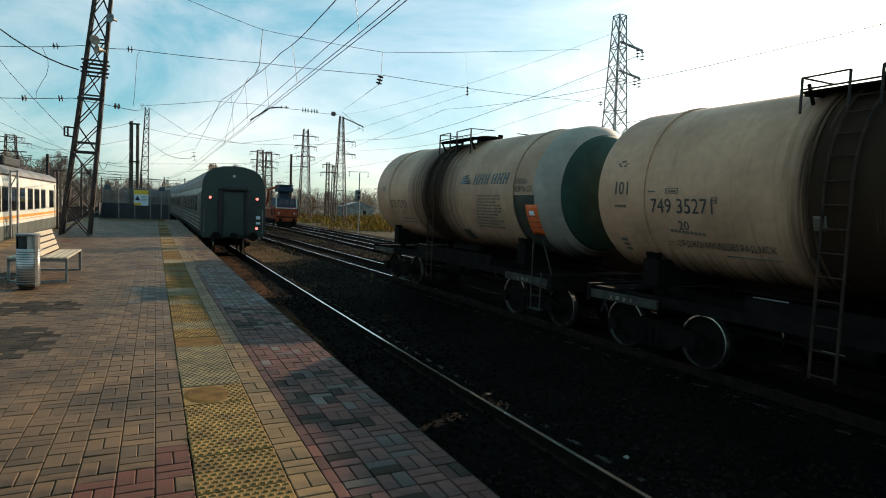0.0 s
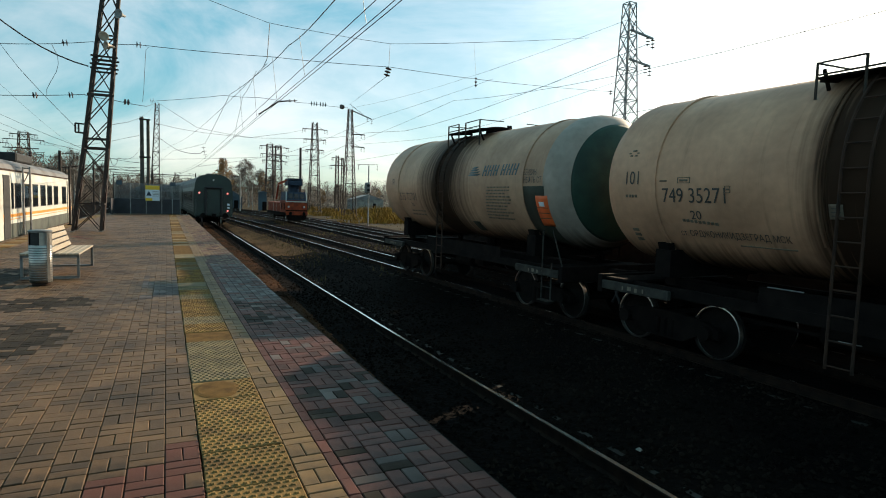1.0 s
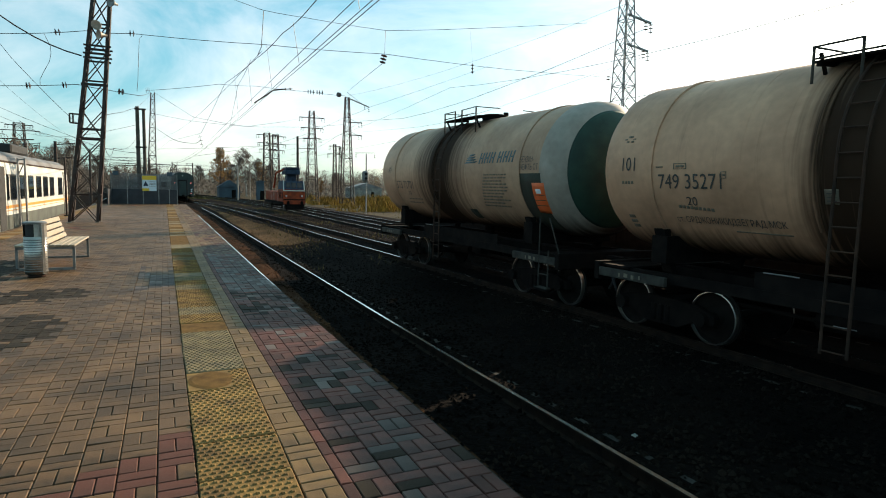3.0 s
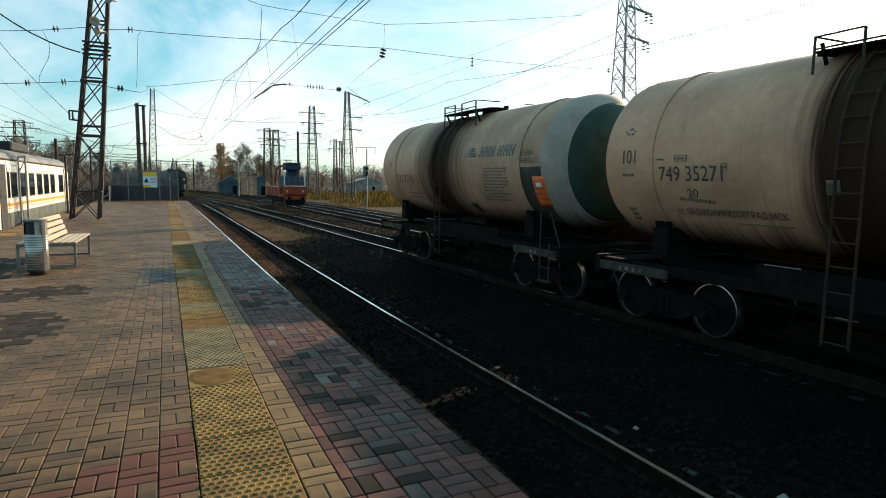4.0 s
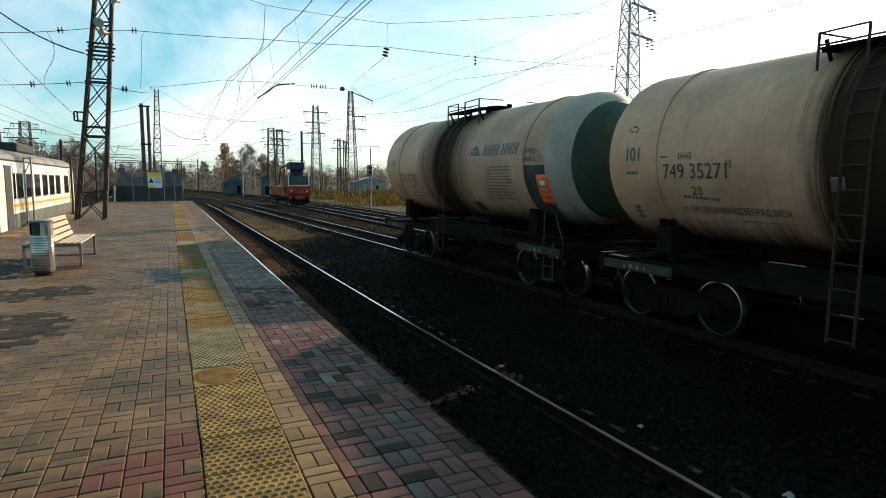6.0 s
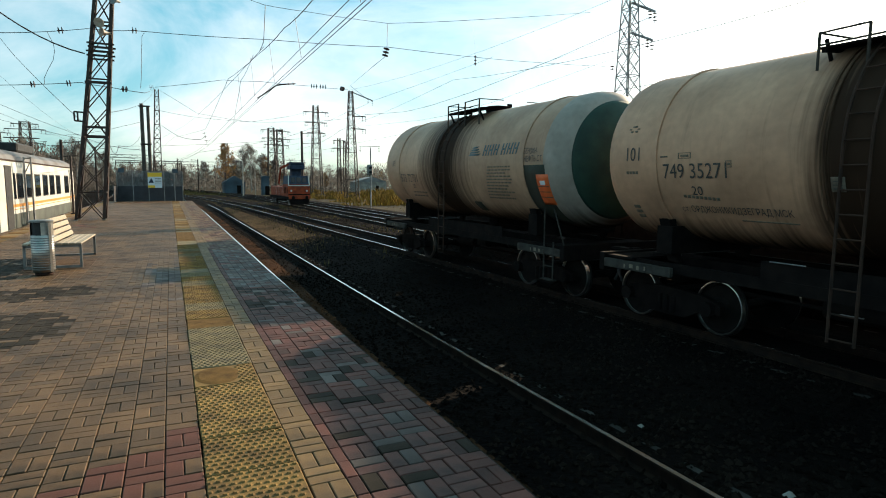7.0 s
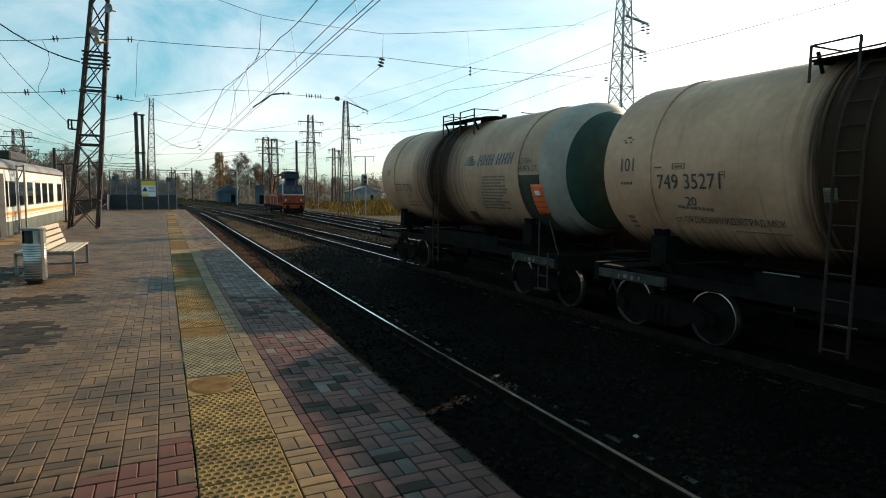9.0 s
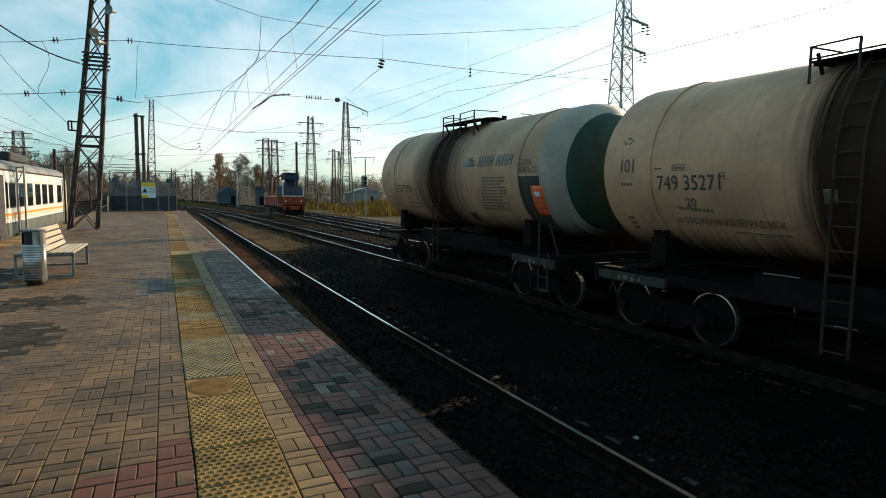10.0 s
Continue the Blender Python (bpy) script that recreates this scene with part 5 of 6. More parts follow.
def build_fence():
    t = thing("end_fence", "grey mesh fence with dark lower boards closing the platform end", "fence")
    y, z0 = 54.6, pz(54.6)
    xs = [-3.9, -2.75, -1.6, -0.45, 0.35, 0.95]
    for x in xs:
        s = Shape()
        s.box((x, y, z0 + 1.25), (0.06, 0.06, 2.5))
        part("post", s, M_GALV if x in (-2.75, -0.45, 0.35) else M_FRAME, t)
    for a, b in zip(xs, xs[1:]):
        s = Shape()
        s.box(((a + b) / 2, y, z0 + 0.62), (b - a - 0.07, 0.05, 1.2))
        part("board", s, M_FENCE, t, "dark solid lower panel")
        s = Shape()
        n = int((b - a) / 0.07)
        for i in range(n):
            x = a + 0.04 + (b - a - 0.08) * (i + 0.5) / n
            s.rod((x, y, z0 + 1.22), (x, y, z0 + 2.46), 0.022, n=4)
        for z in (1.24, 1.85, 2.46):
            s.rod((a, y, z0 + z), (b, y, z0 + z), 0.02, n=4)
        part("mesh_panel", s, M_MESH, t)
    for k in range(3):
        s = Shape()
        yy = y - 0.02
        s.box((-3.9, yy - 1.2 * k - 0.6, z0 + 0.62), (0.05, 1.15, 1.2))
        part("board", s, M_FENCE, t)
    for x in (-3.55, 0.4):
        s = Shape()
        s.box((x, y - 0.06, z0 + 2.5), (0.42, 0.025, 0.34))
        part("small_plate", s, M_SHED, t, "small blue-grey plate on the fence top")
    sg = thing("warning_sign", "yellow and white warning sign on the end fence", "sign")
    s = Shape()
    s.box((-1.13, y - 0.07, z0 + 1.72), (1.05, 0.03, 1.25))
    part("plate", s, M_SIGNW, sg)
    for z, h, m, w, x in ((z0 + 2.17, 0.34, M_YELLOW, 1.05, -1.13), (z0 + 1.2, 0.2, M_YELLOW, 0.5, -1.4)):
        s = Shape()
        s.box((x, y - 0.09, z), (w, 0.02, h))
        part("yellow_field", s, m, sg)
    s = Shape()
    s.add([(-1.6, y - 0.095, z0 + 1.5), (-1.2, y - 0.095, z0 + 1.5), (-1.4, y - 0.095, z0 + 1.9), (-1.6, y - 0.085, z0 + 1.5), (-1.2, y - 0.085, z0 + 1.5), (-1.4, y - 0.085, z0 + 1.9)],
          [(0, 1, 2), (5, 4, 3), (0, 3, 4, 1), (1, 4, 5, 2), (2, 5, 3, 0)])
    part("symbol", s, M_NAVY, sg)
    for k in range(4):
        s = Shape()
        s.box((-0.9, y - 0.09, z0 + 1.85 - 0.12 * k), (0.45, 0.01, 0.04))
        part("text_line", s, M_FRAME, sg)


build_fence()


# ---- masts, wires ----
def lattice(parent, base, w0, w1, h, bays, w, material, lean=(0, 0), brace=0.6, each=False):
    """A tapering four-legged lattice: each leg and each face's bracing is a part."""
    def corner(k, f):
        ww = w0 + (w1 - w0) * f
        sx, sy = ((-1, -1), (1, -1), (1, 1), (-1, 1))[k]
        return Vector((base[0] + sx * ww / 2 + lean[0] * f, base[1] + sy * ww / 2 + lean[1] * f, base[2] + h * f))
    for k in range(4):
        s = Shape()
        s.bar(corner(k, 0), corner(k, 1), w, w)
        part("leg", s, material, parent)
    for k in range(4):
        s = Shape()
        for i in range(bays):
            f0, f1 = i / bays, (i + 1) / bays
            runs = [(corner(k, f0), corner((k + 1) % 4, f1), w * brace * 0.6), (corner((k + 1) % 4, f0), corner(k, f1), w * brace * 0.6)]
            if i % 2 == 0:
                runs.append((corner(k, f1), corner((k + 1) % 4, f1), w * brace))
            for p, q, th in runs:
                if each:
                    o = Shape()
                    o.bar(p, q, w * brace, th)
                    part("brace", o, material, parent)
                else:
                    s.bar(p, q, w * brace, th)
        if not each:
            part("bracing", s, material, parent)["kind"] = "stuff"


def insulator(parent, p, q, n=4, r=0.09):
    p, q = Vector(p), Vector(q)
    s = Shape()
    d = (q - p)
    s.rod(p, q, 0.018, n=5)
    for i in range(n):
        c = p + d * ((i + 0.5) / n)
        s.lathe(c - d.normalized() * 0.03, d, [(0, 0.03), (0.01, r), (0.035, r), (0.06, 0.03)], 10)
    return part("insulator", s, M_INSUL, parent)


def build_mast_a():
    t = thing("catenary_mast", "tall rusty lattice catenary mast on the platform with loudspeakers", "catenary mast")
    z0 = pz(29)
    lattice(t, (-3.15, 29.45, z0), 1.03, 0.46, 13.0, 11, 0.1, M_STEEL, (1.27, 0), each=True)
    for z, ww in ((7.55, 0.95), (7.4, 0.85), (7.22, 0.95), (7.05, 0.9)):
        cx = -3.15 + 1.27 * z / 13
        for e in (-1, 1):
            s = Shape()
            s.box((cx, 29.45 + e * 0.42, z), (ww + 0.05, 0.06, 0.07))
            part("clamp_beam", s, M_STEEL, t)
    for z in (4.1, 5.95):
        cx = -3.15 + 1.27 * z / 13
        s = Shape()
        s.box((cx, 29.05, z), (0.98, 0.07, 0.1))
        part("cross_tie", s, M_STEEL, t)
    s = Shape()
    for a, b in (((-3.1, 4.3), (-3.5, 4.33)), ((-3.5, 4.33), (-3.5, 4.7)), ((-3.5, 4.7), (-3.15, 4.68)), ((-3.38, 4.33), (-3.38, 4.7))):
        s.bar((a[0], 29, a[1]), (b[0], 29, b[1]), 0.06, 0.06)
    part("bracket", s, M_STEEL, t)
    for x, z, yaw in ((-2.45, 8.3, 20), (-2.2, 7.95, -60), (-1.75, 9.3, -40)):
        s = Shape()
        m = pose(x, 28.8, z, 0, 0, yaw)
        s.soft = True
        d = m.to_3x3() @ Vector((0, -1, 0))
        s.lathe(m.translation, d, [(-0.2, 0.05), (-0.05, 0.07), (0.08, 0.13), (0.16, 0.2), (0.17, 0.19), (0.1, 0.1)], 18)
        part("loudspeaker", s, M_SPEAK if z < 9 else M_FRAME, t, "horn loudspeaker")
    for x in (-3.58, -2.55):
        for y in (28.95, 29.95):
            s = Shape()
            s.box((x - 0.09, y, z0 + 0.02), (0.16, 0.16, 0.04))
            part("footing", s, M_CONC, t)


build_mast_a()


def build_post_frame(x, y, h, w, label):
    t = thing("post_frame", label, "post")
    z0 = pz(y)
    for dx in (0, w):
        s = Shape()
        s.rod((x + dx, y, z0), (x + dx, y, z0 + h), 0.035, n=8)
        part("post", s, M_GALV, t)
    s = Shape()
    s.rod((x, y, z0 + h - 0.05), (x + w, y, z0 + h - 0.05), 0.03, n=6)
    part("top_bar", s, M_GALV, t)
    s = Shape()
    s.rod((x, y, z0 + h * 0.75), (x + w, y, z0 + h * 0.95), 0.02, n=6)
    part("stay", s, M_GALV, t)


build_post_frame(-4.98, 27.0, 2.55, 0.22, "pale steel post frame at the platform edge")


def build_thin_post(x, y, h, label):
    t = thing("thin_post", label, "post")
    s = Shape()
    s.rod((x, y, pz(y)), (x, y, pz(y) + h), 0.05, n=8)
    part("post", s, M_STEEL, t)
    s = Shape()
    s.box((x, y, pz(y) + 0.03), (0.22, 0.22, 0.06))
    part("foot_plate", s, M_STEEL, t)


build_thin_post(-4.45, 34.6, 2.9, "dark thin steel post at the platform edge")


def mast(name, label, x, y, z0, w0, w1, h, bays, w, material, lean=0.0, arms=()):
    t = thing(name, label, "mast", group="masts in the yard")
    lattice(t, (x, y, z0), w0, w1, h, bays, w, material, (lean, 0), 0.55)
    for z, a, b, rise in arms:
        s = Shape()
        s.bar((x + a, y, z0 + z), (x + b, y, z0 + z + rise), 0.15, 0.15)
        if abs(b) > 1.5:
            s.bar((x, y, z0 + z + 0.9), (x + b * 0.7, y, z0 + z + rise * 0.7), 0.05, 0.05)
        part("arm", s, material, t)
        for e in ((b,) if abs(a) < 0.6 else (a, b)):
            insulator(t, (x + e, y, z0 + z + (rise if e == b else 0)), (x + e, y, z0 + z + (rise if e == b else 0) - 0.9), 3, 0.17)
            insulator(t, (x + e * 0.8, y, z0 + z + 0.8 * (rise if e == b else 0)), (x + e * 0.8, y, z0 + z + 0.8 * (rise if e == b else 0) - 0.8), 3, 0.17)
    return t


G = lambda y: RAIL - 0.3 + grade(y)
mast("catenary_mast", "rusty lattice catenary mast beyond the platform end", -1.75, 100, G(100), 1.35, 0.5, 16.6, 16, 0.11, M_STEEL, 0.5)
mast("catenary_mast", "lattice catenary mast beside the sidings with a curved top arm", 28.85, 101, G(101), 2.1, 0.6, 18.6, 16, 0.12, M_STEEL, 0.0,
     ((12.2, 0.2, 2.6, 0.0), (14.3, 0.2, 2.6, 0.1), (18.5, 0.0, 3.9, -1.3)))
mast("catenary_mast", "tall lattice mast with angled arms behind the tank wagons", 35.0, 39.4, G(39), 2.2, 0.75, 20.0, 15, 0.1, M_GALV, 0.0,
     ((15.5, 0.2, 2.5, -0.35), (17.9, 0.2, 2.7, -0.4)))
# power line pylons
mast("power_pylon", "grey lattice power pylon with three cross arms", 27.7, 123, G(123), 2.3, 0.9, 18.6, 12, 0.13, M_STEEL, 0.0,
     ((17.2, -2.5, 2.6, 0.0), (15.1, -2.2, 2.3, 0.0), (13.0, -1.8, 1.9, 0.0)))
for x, y, h in ((21.3, 140, 15.0), (23.7, 143, 15.0)):
    mast("power_pylon", "grey lattice power pylon with three cross arms", x, y, G(y), 1.9, 1.2, h, 11, 0.14, M_STEEL, 0.0, ((h - 0.4, -2.2, 2.4, 0.0), (h - 2.2, -2.0, 2.3, 0.0), (h - 3.6, -1.6, 2.0, 0.0)))
mast("power_pylon", "grey lattice power pylon far off beyond the commuter train", -27.0, 150, G(150), 2.6, 1.6, 15.0, 9, 0.16, M_STEEL, 0.0, ((14.6, -2.4, 2.4, 0.0), (13.5, -3.6, 3.6, 0.0), (10.6, -3.2, 3.2, 0.0), (8.4, -2.6, 2.6, 0.0)))
mast("power_pylon", "grey lattice power pylon far off beyond the commuter train", -37.5, 175, G(175), 2.6, 1.6, 14.5, 9, 0.16, M_STEEL, 0.0, ((14.2, -3.0, 3.0, 0.0), (11.6, -3.6, 3.6, 0.0)))
for x, y, h in ((33.8, 128, 12.5), (46.5, 170, 15.0)):
    mast("power_pylon", "slim lattice pylon in the haze", x, y, G(y), 0.9, 0.5, h, 12, 0.1, M_STEEL, 0.0, ((h - 0.5, -1.2, 1.2, 0.0), (h - 2.2, -1.6, 1.6, 0.0)))


def pole(name, label, x, y, h, r, material, arm=0.0, z0=None):
    t = thing(name, label, "pole", group="poles along the line")
    z0 = G(y) if z0 is None else z0
    s = Shape()
    s.rod((x, y, z0), (x, y, z0 + h), r, r * 0.8, n=10)
    part("shaft", s, material, t)
    if arm:
        s = Shape()
        s.rod((x, y, z0 + h - 0.3), (x + arm, y, z0 + h - 0.1), 0.035, n=6)
        s.rod((x, y, z0 + h - 1.5), (x + arm * 0.9, y, z0 + h - 1.3), 0.035, n=6)
        s.rod((x + arm * 0.8, y, z0 + h - 0.1), (x + arm * 0.5, y, z0 + h - 1.4), 0.02, n=6)
        part("cantilever", s, M_STEEL, t)
        insulator(t, (x + arm * 0.9, y, z0 + h - 0.1), (x + arm * 0.9, y, z0 + h - 0.7), 3, 0.1)
    return t


pole("concrete_pole", "weathered concrete pole with climbing irons, one of a pair", -2.12, 62, 10.1, 0.2, M_BARK)
pole("concrete_pole", "weathered concrete pole with climbing irons, one of a pair", -1.6, 62.0, 9.9, 0.17, M_BARK)
tie = thing("pole_tie", "steel channel tying the two concrete poles together", "pole tie")
for tz in (9.85, 6.4, 3.0):
    s = Shape()
    s.box((-1.86, 61.78, G(62) + tz), (0.95, 0.08, 0.14))
    part("channel", s, M_STEEL, tie)
pole("catenary_pole", "dark tubular pole behind the railcar with a cantilever", 14.9, 74, 9.2, 0.17, M_STEEL, 2.6)
pole("catenary_pole", "thin concrete pole beside the far track", 13.2, 124, 7.2, 0.15, M_CONC, -1.2)
pole("catenary_pole", "thin concrete pole beside the far track", 6.0, 148, 8.0, 0.15, M_STEEL, -1.5)
pole("catenary_pole", "thin concrete pole beside the far track", 2.2, 190, 9.5, 0.16, M_STEEL, 1.5)
pole("catenary_pole", "thin concrete pole beside the commuter line", -8.6, 62, 6.6, 0.15, M_STEEL, 1.5)
pole("catenary_pole", "thin concrete pole beside the commuter line", -9.2, 95, 7.6, 0.15, M_STEEL, 1.5)
pole("catenary_pole", "thin concrete pole beside the commuter line", -15.5, 90, 8.0, 0.15, M_CONC, 1.5)
pole("lamp_post", "pale thin post among the trees", 16.3, 130, 5.5, 0.08, M_CONC)


def build_gantry(x0, x1, y, h):
    t = thing("catenary_gantry", "slim steel catenary gantry across the far tracks", "gantry", group="gantries down the line")
    for x in (x0, x1):
        s = Shape()
        s.rod((x, y, G(y)), (x, y, G(y) + h + 0.6), 0.14, 0.11, n=8)
        part("post", s, M_STEEL, t)
    for dz in (0.0, 0.55):
        s = Shape()
        s.bar((x0, y, G(y) + h + dz), (x1, y, G(y) + h + dz), 0.09, 0.09)
        part("chord", s, M_STEEL, t)
    n = 12
    s = Shape()
    for i in range(n):
        a, b = x0 + (x1 - x0) * i / n, x0 + (x1 - x0) * (i + 1) / n
        s.bar((a, y, G(y) + h + (0.55 if i % 2 else 0)), (b, y, G(y) + h + (0 if i % 2 else 0.55)), 0.05, 0.05)
    part("bracing", s, M_STEEL, t)["kind"] = "stuff"
    for i in range(3):
        x = x0 + (x1 - x0) * (0.25 + 0.25 * i)
        insulator(t, (x, y, G(y) + h), (x, y, G(y) + h - 0.8), 3, 0.12)


for gx0, gx1, gy, gh in ((-12.5, 3.0, 175, 7.6), (-17, -2.5, 130, 7.4), (-24, -6.0, 215, 8.2), (2.0, 14.0, 215, 7.8)):
    build_gantry(gx0, gx1, gy, gh)
mast("catenary_mast", "rusty lattice mast rising behind the russet tree", 13.1, 158, G(158), 1.1, 0.6, 12.4, 13, 0.1, M_RUST)


def build_signal():
    t = thing("railway_signal", "grey railway signal post with a rounded lamp head", "railway signal")
    x, y = 20.6, 64.4
    z0 = G(y)
    s = Shape()
    s.rod((x, y, z0), (x, y, z0 + 6.9), 0.07, n=10)
    part("post", s, M_GALV, t)
    s = Shape()
    s.box((x - 0.12, y - 0.1, z0 + 4.4), (0.74, 0.3, 1.2), bevel=0.2)
    head = part("head", s, M_FRAME, t)
    for k in (0.25, -0.25):
        s = Shape()
        s.lathe((x - 0.12, y - 0.25, z0 + 4.4 + k), (0, -1, 0), [(0, 0.15), (0.14, 0.16), (0.14, 0.13), (0.02, 0.11)], 12)
        part("hood", s, M_BLACK, head)
    s = Shape()
    s.rod((x - 1.3, y, z0 + 6.95), (x + 1.1, y, z0 + 7.05), 0.03, n=6)
    part("crossbar", s, M_STEEL, t)
    for k in (-1.2, 1.0):
        insulator(t, (x + k, y, z0 + 6.95), (x + k, y, z0 + 6.4), 2, 0.08)


build_signal()


def wire(name, label, pts, r=0.012, sag=0.0, n=10, group="overhead wires"):
    """One wire through pts, each span sagging by its share."""
    s = Shape()
    path = []
    for a, b in zip(pts, pts[1:]):
        a, b = Vector(a), Vector(b)
        for i in range(n):
            f = i / n
            p = a.lerp(b, f)
            p.z -= sag * 4 * f * (1 - f)
            path.append(p)
    path.append(Vector(pts[-1]))
    s.tube(path, r, 4)
    return tagged(part(name, s, M_WIRE), label, "wire", group)


def run(x, z, y0, y1, sag_to=None, r=0.012, step=8):
    pts = []
    y = y0
    while y <= y1:
        pts.append((x + bend(y), y, z + grade(y)))
        y += step
    return pts


def build_wires():
    # over the near track: two contact wires, helper wire, messenger with droppers
    for dx in (-0.05, 0.05):
        wire("contact_wire", "copper contact wire above the near track", run(3.42 + dx, 4.98, -6, 200), 0.011, 0, 1)
    wire("helper_wire", "steel helper wire above the contact wires", run(3.3, 5.2, -6, 200), 0.011, 0, 1)
    wire("messenger_wire", "sagging messenger wire above the near track", [(3.2, -8, 7.4), (3.2, 6.0, 5.95), (3.2, 14.4, 5.96), (3.2, 18.05, 6.21), (3.2, 23.4, 6.55), (3.2, 35.9, 7.66), (3.2, 60, 7.0), (2.0 + bend(100), 100, 9.2), (3.2 + bend(165), 165, 9.0), (3.2 + bend(230), 230, 9.4)], 0.014, 0.05, 4)
    mess = lambda y: 5.96 + (y - 14.4) * 0.0793
    for y in (11.0, 16.5, 21.0, 26.0, 31.0):
        wire("dropper", "thin dropper between messenger and contact wire", [(3.2, y, mess(y) if y > 14 else 5.95), (3.35, y, 5.0 + grade(y))], 0.006, 0, 1, "droppers")
    wire("dropper", "dropper joining the top span to the messenger", [(3.26, 22, 7.9), (3.17, 22, 6.66), (3.1, 22.5, 6.45)], 0.012, 0, 1, "droppers")
    wire("messenger_wire", "second messenger wire running down the line", [(3.17, 22, 6.5), (1.5 + bend(90), 90, 9.3), (0.5 + bend(200), 200, 12.0)], 0.011, 0.5, 10)
    wire("jumper_wire", "slack jumper between messenger and contact wire", [(3.0, 23.5, 6.5), (2.9, 27, 6.1), (3.1, 31, 5.6), (3.4, 36, 5.25)], 0.008, 0.08, 6)
    # the other tracks
    for x, z in ((13.9, 4.8), (-7.2, 4.8)):
        wire("contact_wire", "contact wire above a siding", run(x, z, 2, 200), 0.008, 0, 1)
        wire("messenger_wire", "sagging messenger wire above a siding", [(x + bend(y), y, z + 2.3 + grade(y)) for y in (-12, 29, 100, 165, 230)], 0.008, 1.2, 12)
    # cross spans at the platform mast
    yA = 29.2
    wire("cross_span_wire", "upper cross-span wire at the platform mast", [(-22, yA, 6.9), (-5.77, yA, 7.66), (-2.86, yA, 8.14), (-1.16, yA, 8.25), (4.4, yA, 8.45), (10.3, yA, 8.69), (20, 33, 9.6), (34.6, 39, 11.5)], 0.013, 0.04, 4)
    wire("cross_span_wire", "lower cross-span wire at the platform mast", [(-22, yA, 5.3), (-5.97, yA, 5.62), (-3.2, yA, 5.93), (-2.2, yA, 5.82), (-0.87, yA + 1, 5.8), (-1.5, 100, G(100) + 16.6)], 0.013, 0.02, 6)
    wire("cross_span_wire", "cross-span wire between the far masts", [(-1.5, 100, 16.5), (8.1, 100, 18.3), (13.6, 100, 18.5), (21.7, 100, 18.35), (28.4, 101, 18.4)], 0.03, 0.08, 4)
    wire("cross_span_wire", "second cross-span wire between the far masts", [(-1.5, 100, 13.2), (7.3, 100, 12.2), (17.2, 100, 12.3), (28.8, 101, 13.6)], 0.022, 0.2, 4)
    wire("cross_span_wire", "top cross-span wire, faint against the sky", [(0.6, 24, 9.2), (3.5, 24, 8.5), (5.14, 24, 8.44), (8.47, 24, 8.38), (12.57, 24, 9.0), (22, 28, 11.5)], 0.009, 0.02, 3)
    wire("feeder_cable", "thick black cable slung to the platform mast", [(-9.5, 22, 13.0), (-3.0, 29, 7.08)], 0.028, 1.5, 14)
    for pts, sag, r in (([(-1.2, 95, 15.6), (0.64, 80, 12.4), (3.4, 80, 10.7), (7.0, 80, 10.2), (9.7, 80, 9.95), (14.3, 80, 10.85), (27, 123, 17.2)], 0.0, 0.018),
                        ([(-2.36, 29.5, 3.66), (-2.2, 33, 3.6), (-2.14, 62, 6.7)], 0.5, 0.014), ([(-2.3, 29.5, 4.77), (-1.6, 100, 16.0)], 0.6, 0.014),
                        ([(-0.9, 99, 10.9), (1.2, 90, 8.67), (2.6, 90, 8.3), (4.2, 90, 8.3), (4.8, 90, 8.85)], 0.05, 0.03),
                        ([(-9, 37, 11.4), (-6.5, 35, 7.8), (-4.1, 35, 5.06), (-3.2, 30, 4.4)], 0.05, 0.012), ([(-17, 58, 10.8), (-7.1, 60, 6.12), (-2.3, 61, 5.0)], 0.3, 0.014), ([(-20, 68, 9.8), (-7.9, 70, 6.45), (-2.0, 98, 7.0)], 0.3, 0.016),
                        ([(8.32, 24, 7.0), (7.77, 24, 6.54), (28.3, 100, 18.7)], 0.0, 0.010),
                        ([(31.3, 101, 14.3), (32.9, 85, 13.1), (33.6, 77, 13.1), (34.6, 67, 13.5), (36.1, 52.3, 14.66), (37.4, 39.6, 16.0)], 0.0, 0.024),
                        ([(31.3, 101, 12.4), (33.3, 80.6, 11.4), (34.1, 72.6, 11.3), (35.1, 62.3, 11.75), (37.2, 39.6, 13.6)], 0.02, 0.015), ([(35.1, 62.3, 14.2), (36.4, 49.8, 14.8), (37.2, 41, 15.3)], 0.0, 0.008),
                        ([(4.0, 92, 6.6), (18.8, 110, 10.5), (24.8, 110, 12.9), (30.8, 110, 15.8), (36.2, 110, 18.3), (62, 110, 28.7)], 0.1, 0.022), ([(21.5, 112, 8.6), (25.2, 110, 9.8), (29.0, 110, 12.0), (33, 106, 15.0)], 0.1, 0.022),
                        ([(28.5, 101, 18.3), (34.9, 39, 17.6)], 0.9, 0.013), ([(-27, 150, 13.6), (-2.2, 62, 7.6)], 1.2, 0.016), ([(-26, 150, 11.0), (6.0, 148, 7.5)], 1.0, 0.03), ([(-18, 120, 7.2), (13.2, 124, 6.8)], 0.6, 0.025), ([(-16, 90, 6.9), (14.9, 74, 7.6)], 0.5, 0.014)):
        wire("line_wire", "thin line wire crossing the yard", pts, r, sag, 6, "line wires")
    ins = thing("span_insulators", "dark glazed insulators strung in the cross spans", "insulators")
